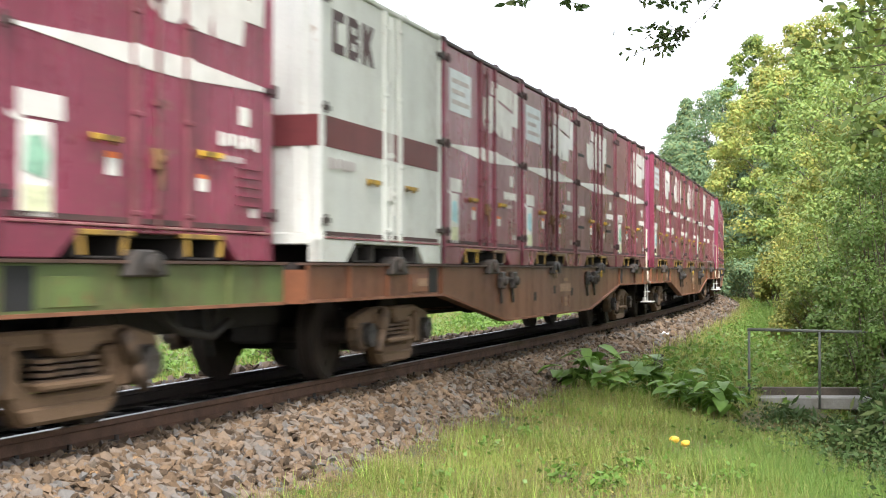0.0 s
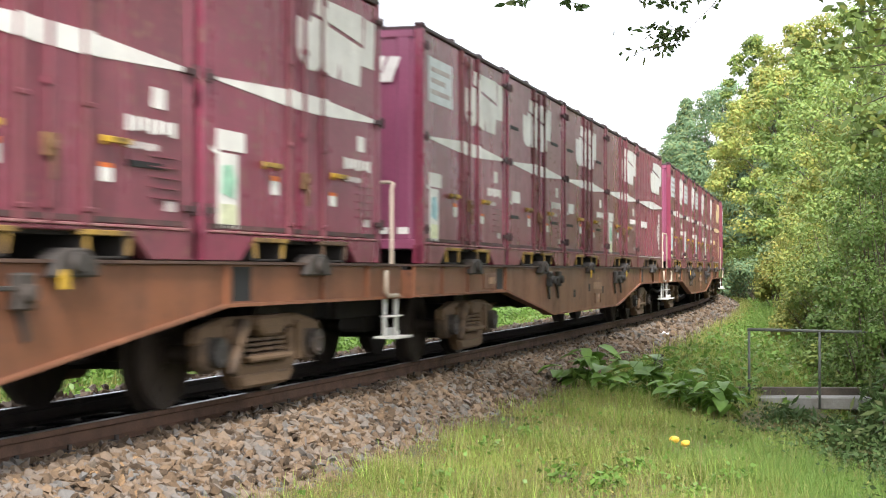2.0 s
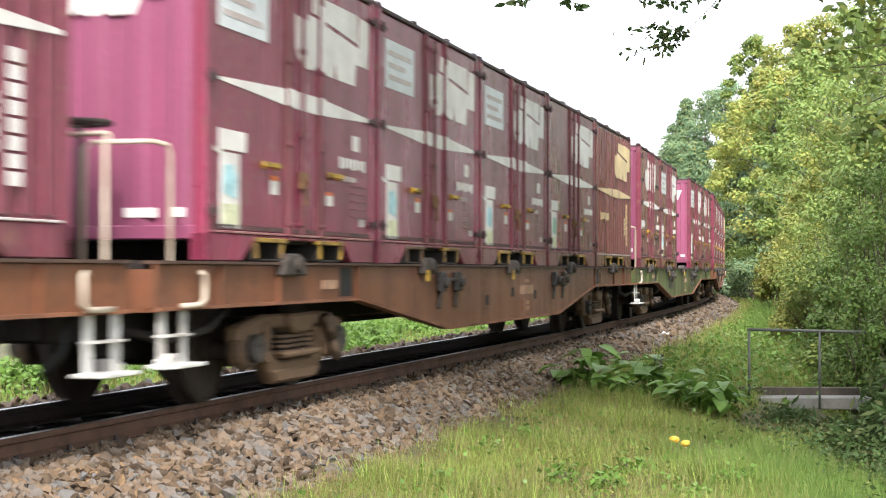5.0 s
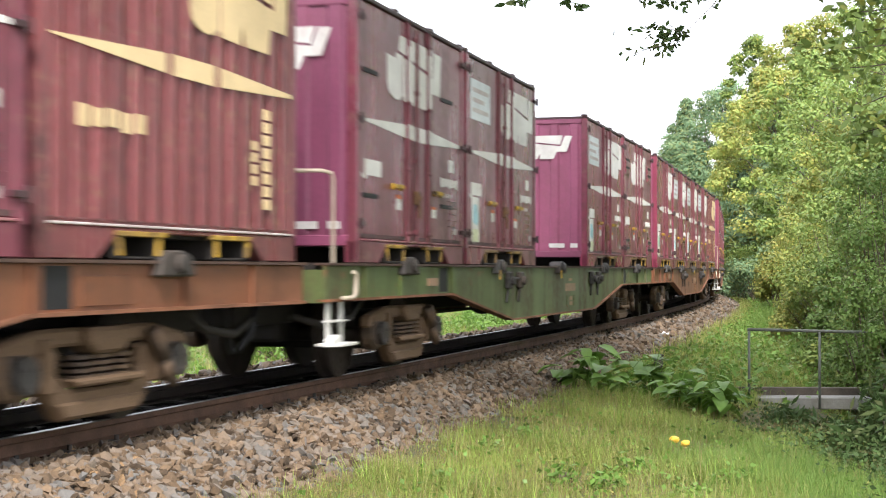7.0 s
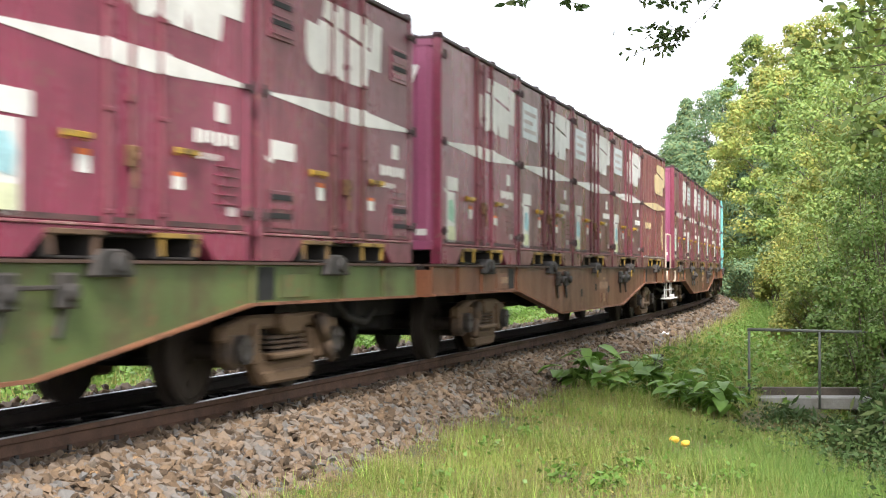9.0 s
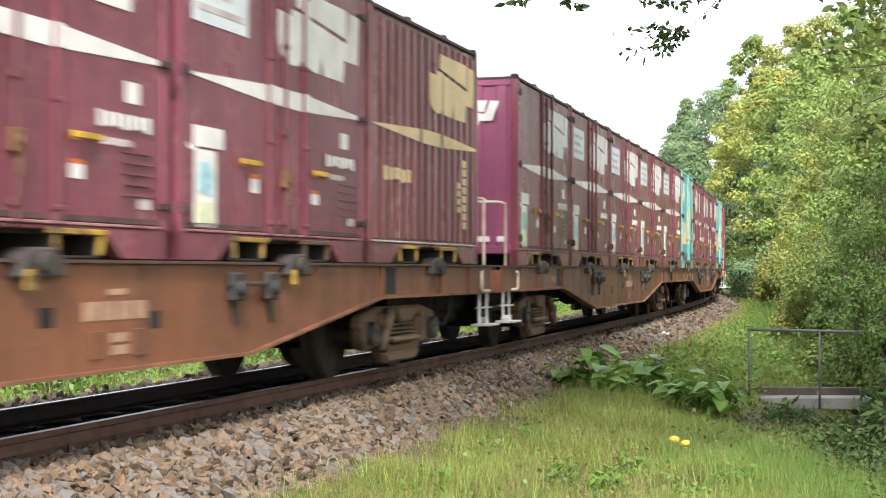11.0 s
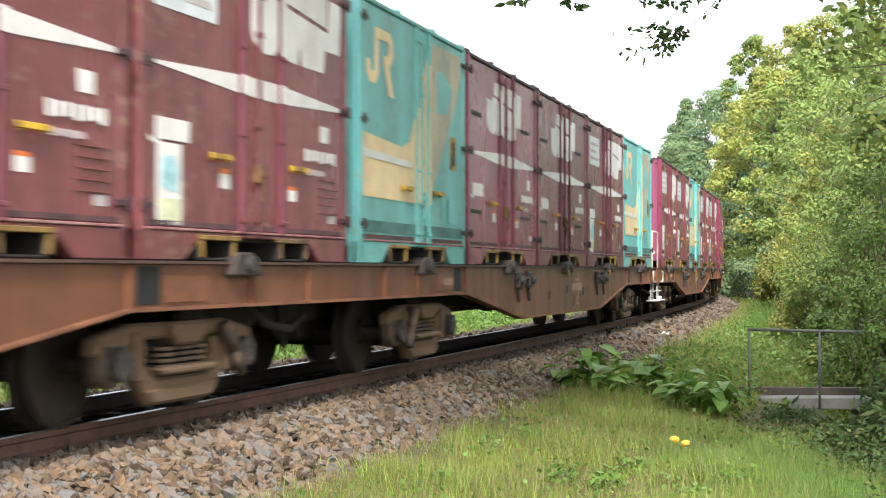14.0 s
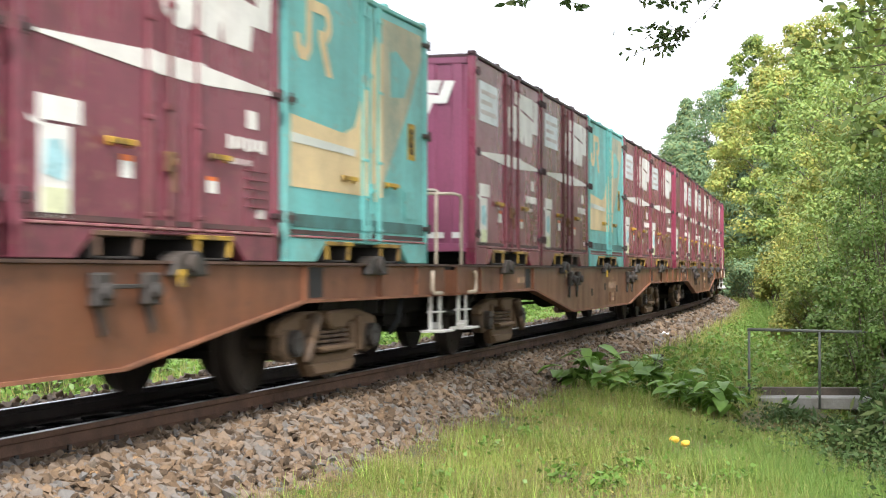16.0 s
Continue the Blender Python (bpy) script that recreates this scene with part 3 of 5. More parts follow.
            plate(c, "warning_label_head", rect(post[0] - 0.36, post[0] - 0.21, 0.64, 0.68), M_ORANGE, lift=-0.010)
            plate(c, "warning_label", rect(post[1] + 0.16, post[1] + 0.31, 0.49, 0.58), M_DECAL, lift=-0.010)
            plate(c, "warning_label_head", rect(post[1] + 0.16, post[1] + 0.31, 0.58, 0.61), M_ORANGE, lift=-0.010)
            plate(c, "small_label", rect(HL - 0.42, HL - 0.26, 0.33, 0.40), M_DECAL_DIM, lift=-0.010)
            plate(c, "carrier_plate", [(-HL + 0.14, 0.84), (-HL + 0.24, 0.80), (-HL + 0.24, 0.97), (-HL + 0.72, 0.97), (-HL + 0.72, 0.82), (-HL + 0.30, 0.82), (-HL + 0.26, 0.78), (-HL + 0.16, 0.80)], M_DECAL, lift=-0.010)
            g = Geo()
            for i in range(5):
                z = 0.70 - i * 0.07
                g.box(HL - 0.62, HL - 0.24, -HW - 0.004, -HW + 0.02, z - 0.008, z)
            part("card_holder", g, paint, c)
    if kind == "slit":
        for x in (-HL + 0.36, HL - 0.72):
            for z in (0.62, 1.79):
                g = Geo().box(x - 0.2, x + 0.26, -HW + 0.0, -HW + 0.014, z - 0.012, z + 0.03)
                part("vent_slit", g, M_BLACK, c, "black strip standing for a ventilation slit's shade")
    if kind == "louvre":
        for x in (-HL + 0.42, HL - 0.42):
            for z in (0.40, 1.95):
                g = Geo().box(x - 0.24, x + 0.24, -HW - 0.004, -HW + 0.015, z - 0.17, z + 0.17)
                part("louvre_frame", g, paint, c, bevel=0.006)
                for i in range(4):
                    zz = z - 0.11 + i * 0.075
                    # every second slat is black for the shade between slats
                    part("louvre_slat", Geo().prism([(x - 0.2, zz - 0.022), (x + 0.2, zz - 0.022), (x + 0.2, zz + 0.022), (x - 0.2, zz + 0.022)], -HW - 0.012, -HW - 0.002), M_BLACK if i % 2 else paint, c)
    if sign:
        plate(c, "advert_sheet", rect(-HL + 0.22, -HL + 1.15, 1.72, 2.20), M_SIGN, "white printed sheet", lift=-0.010)
        g = Geo()
        for i in range(3):
            g.prism(rect(-HL + 0.30, -HL + 1.05 - 0.2 * (i % 2), 1.81 + i * 0.12, 1.86 + i * 0.12), -HW + 0.003, -HW + 0.007)
        tagged(part("lettering", g, M_DECAL_DIM, c), kind="stuff")
    if sticker:
        plate(c, "sticker", rect(-HL + 0.26, -HL + 0.60, 0.24, 0.80), M_DECAL, "tall pale sticker", lift=-0.010)
        plate(c, "sticker_picture", [(-HL + 0.30, 0.50), (-HL + 0.52, 0.46), (-HL + 0.56, 0.60), (-HL + 0.48, 0.72), (-HL + 0.33, 0.70)], sticker, lift=-0.006)
        plate(c, "sticker_foot", rect(-HL + 0.29, -HL + 0.57, 0.27, 0.42), M_PALE, lift=-0.006)
    if kind == "teal":
        plate(c, "cream_band", [(-HL + 0.12, 0.62), (post[0] - 0.05, 0.62), (post[0] - 0.05, 1.50), (post[0] - 0.22, 1.24), (post[0] - 0.50, 1.16), (-HL + 0.12, 1.22)], M_CREAM, "cream sweep of paint", lift=-0.010)
        plate(c, "pale_line", [(-HL + 0.13, 0.99), (post[0] - 0.24, 0.97), (post[0] - 0.20, 1.03), (-HL + 0.13, 1.07)], M_WHITE, lift=-0.004)
        plate(c, "cream_sweep", [(post[0] + 0.05, 0.58), (post[1] - 0.05, 0.58), (post[1] - 0.05, 2.16), (post[0] + 0.16, 1.80), (post[0] + 0.05, 1.55)], M_CREAM, lift=-0.010)
        plate(c, "cream_sweep", [(post[1] + 0.05, 0.60), (post[1] + 0.16, 0.78), (HL - 0.55, 1.62), (HL - 0.20, 2.12), (HL - 0.20, 2.36), (post[1] + 0.05, 2.36)], M_CREAMDIM, "weathered cream sweep of paint", lift=-0.010)
        plate(c, "repainted_patch", [(post[1] + 0.35, 1.62), (post[1] + 0.75, 1.66), (post[1] + 0.95, 1.95), (post[1] + 0.50, 2.10), (post[1] + 0.32, 2.05)], paint, lift=-0.005)
        for p in post:
            plate(c, "cream_strip", rect(p - 0.033, p + 0.033, 0.62, 1.62 if p == post[0] else 2.1), M_CREAM, lift=0.021)
        x0 = -HL + 0.20
        for poly in ([(0, 1.90), (.02, 1.78), (.10, 1.70), (.26, 1.70), (.36, 1.80), (.36, 2.24), (.25, 2.24), (.25, 1.86), (.20, 1.80), (.13, 1.82), (.11, 1.92)],
                     [(.36, 2.14), (.36, 2.24), (.70, 2.24), (.80, 2.16), (.82, 2.02), (.74, 1.93), (.68, 1.90), (.84, 1.62), (.70, 1.62), (.52, 1.92), (.52, 2.00), (.64, 2.00), (.70, 2.06), (.66, 2.14)]):
            plate(c, "emblem_piece", [(x0 + u, v) for u, v in poly], M_CREAM, lift=-0.010)
        part("skirt_stain", Geo().box(-HL + 0.115, HL - 0.115, -HW + 0.005, -HW + 0.011, 0.29, 0.40), M_TEALDARK, c, "dark stained lower edge")
        plate(c, "notice", rect(HL - 0.62, HL - 0.40, 1.05, 1.42), M_YELLOW, "yellow notice", lift=-0.010)
        bars(c, HL - 0.57, HL - 0.45, 1.10, 1.37, 1, M_BLACK, rows=4)
        plate(c, "card_frame", rect(HL - 0.75, HL - 0.45, 0.45, 0.72), paint, lift=0.004)
    if kind == "white":
        for a, b in ((-HL + 0.115, post[0] - 0.06), (post[0] + 0.06, post[1] - 0.06), (post[1] + 0.06, HL - 0.115)):
            plate(c, "maroon_band", rect(a, b, 1.0, 1.27), M_BAND, lift=-0.010)
        part("maroon_band", Geo().box(-HL - 0.003, -HL + 0.02, -HW + 0.02, HW - 0.02, 1.0, 1.27), M_BAND, c)
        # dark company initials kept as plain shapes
        for i in range(3):
            x0 = -HL + 0.30 + i * 0.40
            z0, z1 = 1.84, 2.22
            if i == 0:
                poly = [(x0, z0), (x0 + 0.3, z0), (x0 + 0.3, z0 + 0.09), (x0 + 0.1, z0 + 0.09), (x0 + 0.1, z1 - 0.09), (x0 + 0.3, z1 - 0.09), (x0 + 0.3, z1), (x0, z1)]
            elif i == 1:
                plate(c, "emblem_piece", rect(x0, x0 + 0.09, z0, z1), M_INITIAL, lift=-0.010)
                for za in (z0, z0 + 0.15, z1 - 0.08):
                    plate(c, "emblem_piece", rect(x0 + 0.09, x0 + 0.23, za, za + 0.08), M_INITIAL, lift=-0.010)
                for za, zb in ((z0 + 0.04, z0 + 0.175), (z0 + 0.205, z1 - 0.03)):
                    plate(c, "emblem_piece", rect(x0 + 0.23, x0 + 0.30, za, zb), M_INITIAL, lift=-0.010)
                continue
            else:
                poly = [(x0, z0), (x0 + 0.1, z0), (x0 + 0.12, z0 + 0.15), (x0 + 0.22, z0), (x0 + 0.33, z0), (x0 + 0.2, z0 + 0.21), (x0 + 0.32, z1), (x0 + 0.2, z1), (x0 + 0.1, z0 + 0.26), (x0 + 0.1, z1), (x0, z1)]
            plate(c, "emblem_piece", poly, M_INITIAL, lift=-0.010)
        bars(c, -HL + 0.2, -HL + 0.9, 0.80, 0.92, 6, M_DECAL_DIM)
    return c


# ---- wagons ----
SILL_END, BOGIE = 10.0, 7.1
TURN = math.degrees(0.00168 * BOGIE)


def wagon(paint, label):
    """A container flat wagon: railed end at -x, rail top at z = 0."""
    w = thing("flat_wagon", label, "freight wagon", group="wagons of the train")
    for sy in (-1, 1):
        y0, y1 = sorted((sy * 1.19, sy * 1.16))
        E = SILL_END
        g = Geo().prism([(-E, 0.80), (-6.0, 0.80), (-3.0, 0.42), (3.0, 0.42), (6.0, 0.80), (E, 0.80), (E, 1.108), (-E, 1.108)], y0, y1)
        sill = part("side_sill", g, paint, w, bevel=0.006)
        g = Geo()
        ya, yb = sorted((sy * 1.10, sy * 1.225))
        part("top_flange", Geo().box(-E, E, *sorted((sy * 1.08, sy * 1.235)), 1.108, 1.130), M_EDGE, sill, "top edge darkened for the containers' shadow")
        for a, b, za, zb in ((-E, -6.0, .8, .8), (-6.0, -3.0, .8, .42), (-3.0, 3.0, .42, .42), (3.0, 6.0, .42, .8), (6.0, E, .8, .8)):
            g.prism([(a, za - 0.012), (b, zb - 0.012), (b, zb + 0.012), (a, za + 0.012)], ya, yb)
        part("flange", g, M_FLANGE, sill, "rusty lower flange")
        for x in (-9.0, -7.9, -6.02, 6.02, 7.9, 9.0):
            part("stiffener", Geo().box(x - 0.02, x + 0.02, *sorted((sy * 1.19, sy * 1.222)), 0.81, 1.106), paint, sill)
        m = -sy
        for x, z in ((-1.2, 0.70), (0.14, 0.78), (1.48, 0.73)):
            if paint is M_BROWN:
                part("lightening_hole", Geo().box(m * x - 0.075, m * x + 0.075, *sorted((sy * 1.188, sy * 1.1925)), z - 0.06, z + 0.06), M_BLACK, sill, "black plate standing for a hole's shade", bevel=0.001)
        def slab(x0, x1, z0, z1, t=0.004):
            return Geo().box(*sorted((m * x0, m * x1)), *sorted((sy * 1.189, sy * (1.19 + t))), z0, z1)
        for n in range(4):
            part("numeral_bar", slab(0.56 + n * 0.21, 0.73 + n * 0.21, 0.745, 0.865), M_NUMERAL, sill)
        part("lettering", slab(0.86, 1.10, 0.905, 0.945), M_NUMERAL, sill)
        part("lettering", slab(0.90, 1.12, 0.60, 0.66), M_NUMERAL, sill)
        part("lettering", slab(0.90, 1.12, 0.52, 0.58), M_NUMERAL, sill)
        for x in (0.72, 1.24):
            part("card_frame", slab(x - 0.06, x + 0.06, 0.50, 0.68, 0.012), paint, sill, bevel=0.004)
        part("lettering", slab(-6.9, -6.55, 0.9, 0.98, 0.016), M_NUMERAL, sill)
        for x in (-6.3, 6.3):
            # flat black plate on the sill in place of a recess's shade
            part("recess", Geo().box(x - 0.16, x + 0.16, *sorted((sy * 1.19, sy * 1.193)), 0.83, 1.09), M_BLACK, sill, "black plate standing for a recess's shade")
        part("end_plate", Geo().box(6.55, 7.15, *sorted((sy * 1.19, sy * 1.203)), 0.84, 1.03), paint, sill, bevel=0.004)
        # container securing gear
        for i in range(5):
            x = (i - 2) * PITCH
            g = Geo().prism([(x - 0.26, 1.02), (x + 0.26, 1.02), (x + 0.2, 1.16), (x + 0.08, 1.2), (x - 0.12, 1.2), (x - 0.22, 1.14)], *sorted((sy * 1.10, sy * 1.27)))
            g.cyl((x + 0.02, sy * 1.27, 1.11), 0.07, 0.08, "y", 12)
            lock = part("container_lock", g, M_DARKGREY, w, bevel=0.015)
            if i in (1, 2):
                xt = x + m * -0.16
                part("lock_tab", Geo().prism([(xt - 0.05, 0.95), (xt + 0.05, 0.95), (xt + 0.05, 1.03), (xt + 0.03, 1.07), (xt - 0.03, 1.07)], *sorted((sy * 1.272, sy * 1.285))), M_YELLOW, lock, "yellow lever tab")
        for x in (-3.0, 3.0):
            gear = part("lever_gear", Geo().box(x - 0.46, x + 0.46, *sorted((sy * 1.22, sy * 1.25)), 0.945, 0.975), M_DARKGREY, w, "greasy dark lever gear", bevel=0.006)
            for dx in (-0.32, 0.32):
                g = Geo().box(x + dx - 0.10, x + dx + 0.10, *sorted((sy * 1.19, sy * 1.26)), 0.83, 1.05)
                g.cyl((x + dx, sy * 1.27, 0.93), 0.06, 0.08, "y", 10)
                part("lever_box", g, M_DARKGREY, gear, bevel=0.015)
                g = Geo().prism([(x + dx - 0.03, 0.83), (x + dx + 0.05, 0.83), (x + dx - 0.04, 0.64), (x + dx - 0.09, 0.66)], *sorted((sy * 1.20, sy * 1.225)))
                part("lever_handle", g, M_DARKGREY, gear, bevel=0.006)
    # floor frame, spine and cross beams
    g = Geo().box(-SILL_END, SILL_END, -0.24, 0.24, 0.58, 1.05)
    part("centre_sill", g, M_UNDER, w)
    part("floor_plate", Geo().box(-9.93, 9.93, -1.09, 1.09, 1.045, 1.128), M_UNDER, w, "deck floor, near-black for the shade under the containers")
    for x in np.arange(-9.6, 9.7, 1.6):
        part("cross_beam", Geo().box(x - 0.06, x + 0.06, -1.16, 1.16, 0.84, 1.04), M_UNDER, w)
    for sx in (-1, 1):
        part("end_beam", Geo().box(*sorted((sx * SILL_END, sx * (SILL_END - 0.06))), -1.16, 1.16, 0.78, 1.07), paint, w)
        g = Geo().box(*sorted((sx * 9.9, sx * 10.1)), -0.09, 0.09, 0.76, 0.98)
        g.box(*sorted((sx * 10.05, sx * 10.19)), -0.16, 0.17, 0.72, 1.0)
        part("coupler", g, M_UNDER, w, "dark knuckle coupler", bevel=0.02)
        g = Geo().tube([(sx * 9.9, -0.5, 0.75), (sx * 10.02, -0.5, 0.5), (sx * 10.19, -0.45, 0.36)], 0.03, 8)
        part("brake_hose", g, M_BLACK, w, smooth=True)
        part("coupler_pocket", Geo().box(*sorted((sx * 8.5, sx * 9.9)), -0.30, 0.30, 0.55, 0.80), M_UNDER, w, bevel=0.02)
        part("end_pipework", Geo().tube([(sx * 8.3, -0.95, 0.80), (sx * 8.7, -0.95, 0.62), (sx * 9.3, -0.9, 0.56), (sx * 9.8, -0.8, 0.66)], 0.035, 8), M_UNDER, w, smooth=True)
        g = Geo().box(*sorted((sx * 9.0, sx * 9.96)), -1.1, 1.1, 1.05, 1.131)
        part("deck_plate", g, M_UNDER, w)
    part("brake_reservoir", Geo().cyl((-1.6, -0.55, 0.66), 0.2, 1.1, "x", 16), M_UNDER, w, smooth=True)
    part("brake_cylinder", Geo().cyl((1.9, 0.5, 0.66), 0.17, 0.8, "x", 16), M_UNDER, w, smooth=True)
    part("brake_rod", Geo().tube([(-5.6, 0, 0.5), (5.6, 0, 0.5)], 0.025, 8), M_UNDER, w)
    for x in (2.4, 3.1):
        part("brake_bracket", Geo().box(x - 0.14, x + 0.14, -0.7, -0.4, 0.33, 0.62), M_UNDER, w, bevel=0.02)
    # handrails, ladder steps and hand brake at the railed end
    for sy in (-1, 1):
        y = sy * 1.17
        g = Geo().tube([(-9.72, y, 1.07), (-9.76, y, 1.12), (-9.76, y, 1.86), (-9.8, y, 1.92), (-9.88, y - sy * 0.06, 1.94), (-9.93, y - sy * 0.5, 1.94), (-9.93, y - sy * 0.56, 1.90), (-9.93, y - sy * 0.58, 1.07)], 0.018, 8)
        part("handrail", g, M_CREAMRAIL, w, "cream hooped handrail", smooth=True)
        g = Geo().tube([(-9.42, sy * 1.24, 1.05), (-9.38, sy * 1.25, 1.03), (-9.38, sy * 1.25, 0.86), (-9.45, sy * 1.25, 0.82), (-9.72, sy * 1.25, 0.82)], 0.02, 8)
        part("grab_iron", g, M_CREAMRAIL, w, smooth=True)
        st = part("step", Geo().box(-9.95, -9.5, sy * 1.2 - 0.12, sy * 1.2 + 0.12, 0.40, 0.425), M_WHITESTEP, w, "white painted foot step", bevel=0.004)
        part("step_hanger", Geo().box(-9.93, -9.84, sy * 1.17 - 0.008, sy * 1.17 + 0.008, 0.4, 0.82), M_WHITESTEP, st)
        part("step_hanger", Geo().box(-9.60, -9.52, sy * 1.17 - 0.008, sy * 1.17 + 0.008, 0.4, 0.82), M_WHITESTEP, st)
        part("tread_rung", Geo().box(-9.92, -9.54, sy * 1.18 - 0.05, sy * 1.18 + 0.05, 0.61, 0.625), M_WHITESTEP, st)
        part("step_backing", Geo().prism([(-9.99, 0.4), (-9.84, 0.4), (-9.84, 0.50), (-9.99, 0.46)], sy * 1.17 - 0.1, sy * 1.17 + 0.0), M_WHITESTEP, st)
    g = Geo().tube([(-9.9, -0.55, 1.07), (-9.9, -0.55, 2.06)], 0.03, 8)
    wheel = [(-9.9 + 0.22 * math.cos(a), -0.55 + 0.22 * math.sin(a), 2.08) for a in np.linspace(0, 2 * math.pi, 17)]
    g.tube(wheel, 0.018, 6)
    g.tube([(-10.1, -0.55, 2.08), (-9.7, -0.55, 2.08)], 0.013, 6).tube([(-9.9, -0.75, 2.08), (-9.9, -0.35, 2.08)], 0.013, 6)
    part("hand_brake", g, M_DARKGREY, w, "hand brake wheel on a stand", smooth=True)
    for sx in (-1, 1):
        bogie(w, sx)
    return w


WHEELS = []
WHEEL_R = 0.43


def bogie(w, sx):
    b = new("bogie")
    b.parent = w
    b.matrix_basis = pose(sx * BOGIE, 0, 0, 0, 0, -sx * 0)
    tagged(b, "dusty brown two-axle bogie")
    for sy in (-1, 1):
        y0, y1 = sorted((sy * 0.90, sy * 1.02))
        g = Geo().prism([(-1.20, 0.50), (-1.16, 0.62), (-0.70, 0.70), (0.70, 0.70), (1.16, 0.62), (1.20, 0.50), (0.84, 0.50), (0.62, 0.585), (-0.62, 0.585), (-0.84, 0.50)], y0, y1)
        fr = part("side_frame", g, M_BOGIE, b, bevel=0.022)
        g = Geo().prism([(-0.80, 0.50), (-0.62, 0.585), (-0.50, 0.56), (-0.52, 0.42), (-0.34, 0.31), (0.34, 0.31), (0.52, 0.42), (0.50, 0.56), (0.62, 0.585), (0.80, 0.50), (0.72, 0.36), (0.46, 0.12), (-0.46, 0.12), (-0.72, 0.36)], y0, y1)
        part("lower_arch", g, M_BOGIE, fr, bevel=0.022)
        part("arch_web", Geo().prism([(-0.44, 0.135), (0.44, 0.135), (0.56, 0.235), (-0.56, 0.235)], *sorted((sy * 1.0, sy * 1.045))), M_BOGIE, fr, bevel=0.015)
        part("bolster_end", Geo().prism([(-0.26, 0.70), (0.26, 0.70), (0.26, 0.60), (0.16, 0.53), (-0.16, 0.53), (-0.26, 0.60)], *sorted((sy * 0.9, sy * 1.10))), M_BOGIE, fr, bevel=0.025)
        for x in (-0.24, 0.0, 0.24):
            g = Geo()
            for i in range(4):
                g.cyl((x, sy * 0.98, 0.385 + i * 0.042), 0.095, 0.024, "z", 12)
            part("coil_spring", g, M_SPRING, fr, "dark coil spring")
        part("spring_plank", Geo().prism([(-0.46, 0.385), (-0.40, 0.33), (0.40, 0.33), (0.46, 0.385)], *sorted((sy * 0.95, sy * 1.10))), M_BOGIE, fr, bevel=0.018)
        part("damper", Geo().tube([(0.56, sy * 1.09, 0.66), (0.68, sy * 1.10, 0.47)], 0.06, 10).tube([(0.67, sy * 1.10, 0.48), (0.80, sy * 1.11, 0.27)], 0.045, 10), M_SPRING, fr, smooth=True)
        for x in (-0.66, 0.66):
            part("pedestal", Geo().prism([(x - 0.055, 0.64), (x + 0.055, 0.64), (x + 0.045, 0.30), (x - 0.045, 0.30)], *sorted((sy * 0.98, sy * 1.06))), M_BOGIE, fr, bevel=0.015)
        for x in (-0.95, 0.95):
            g = Geo().prism([(x - 0.18, 0.58), (x + 0.18, 0.58), (x + 0.17, 0.36), (x + 0.09, 0.28), (x - 0.09, 0.28), (x - 0.17, 0.36)], *sorted((sy * 0.88, sy * 1.03)))
            part("axle_box", g, M_SPRING, fr, bevel=0.03)
            g = Geo().cyl((x, sy * 1.07, 0.44), 0.115, 0.07, "y", 16)
            for k in range(3):
                a = k * 2.094 + 0.5
                g.cyl((x + 0.07 * math.cos(a), sy * 1.11, 0.44 + 0.07 * math.sin(a)), 0.02, 0.02, "y", 6)
            part("bearing_cap", g, M_DARKGREY, fr)
            part("brake_shoe", Geo().prism([(x + 0.46 * (1 if x < 0 else -1), 0.3), (x + 0.52 * (1 if x < 0 else -1), 0.3), (x + 0.52 * (1 if x < 0 else -1), 0.58), (x + 0.45 * (1 if x < 0 else -1), 0.58)], sy * 0.5, sy * 0.6), M_UNDER, fr)
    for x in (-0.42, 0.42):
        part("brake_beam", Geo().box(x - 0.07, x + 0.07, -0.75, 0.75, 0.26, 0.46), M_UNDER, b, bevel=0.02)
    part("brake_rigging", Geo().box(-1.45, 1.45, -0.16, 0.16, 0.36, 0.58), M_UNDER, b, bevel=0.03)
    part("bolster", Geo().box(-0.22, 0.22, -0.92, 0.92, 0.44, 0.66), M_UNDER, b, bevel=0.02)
    for x in (-0.95, 0.95):
        g = Geo().cyl((0, 0, 0), 0.075, 1.8, "y", 14)
        for sy in (-1, 1):
            g.cyl((0, sy * 0.56, 0), WHEEL_R, 0.12, "y", 40).cyl((0, sy * 0.495, 0), WHEEL_R + 0.028, 0.032, "y", 40)
            g.cyl((0, sy * 0.63, 0), 0.12, 0.04, "y", 16).tube([(0.395 * math.cos(a), sy * 0.622, 0.395 * math.sin(a)) for a in np.linspace(0, 2 * math.pi, 25)], 0.018, 4)
            for a in range(4):
                t = a * math.pi / 2
                g.cyl((0.27 * math.cos(t), sy * 0.621, 0.27 * math.sin(t)), 0.035, 0.006, "y", 8)
        ws = part("wheelset", g, M_WHEEL, b, "dark steel wheelset")
        ws.matrix_basis = pose(x, 0, WHEEL_R)
        ws["spin"] = 1
    return b


# slots of each wagon from its leading end: l label only, s sheet, v slits, r ribbed, u louvres, t teal, w white, - empty
LOADS = ["sslsl", "wssvl", "svvlq", "ssslr", "vs-su", "lsssr", "lssss", "tvvst", "sstss", "lssvl", "slvsr", "svsls"]
# how faded each container's paint is: 0 fresh, 1 dull, 2 russet
SHADE = ["00000", "00010", "00011", "00112", "11001", "01112", "11122", "00110", "01000", "00110", "01001", "00100"]
SHIFT = [0.081, -0.252, -0.263, 0.182, 0.294, -0.033, 0.680, -0.318, 0.230, -0.25, 0.25, -0.25]
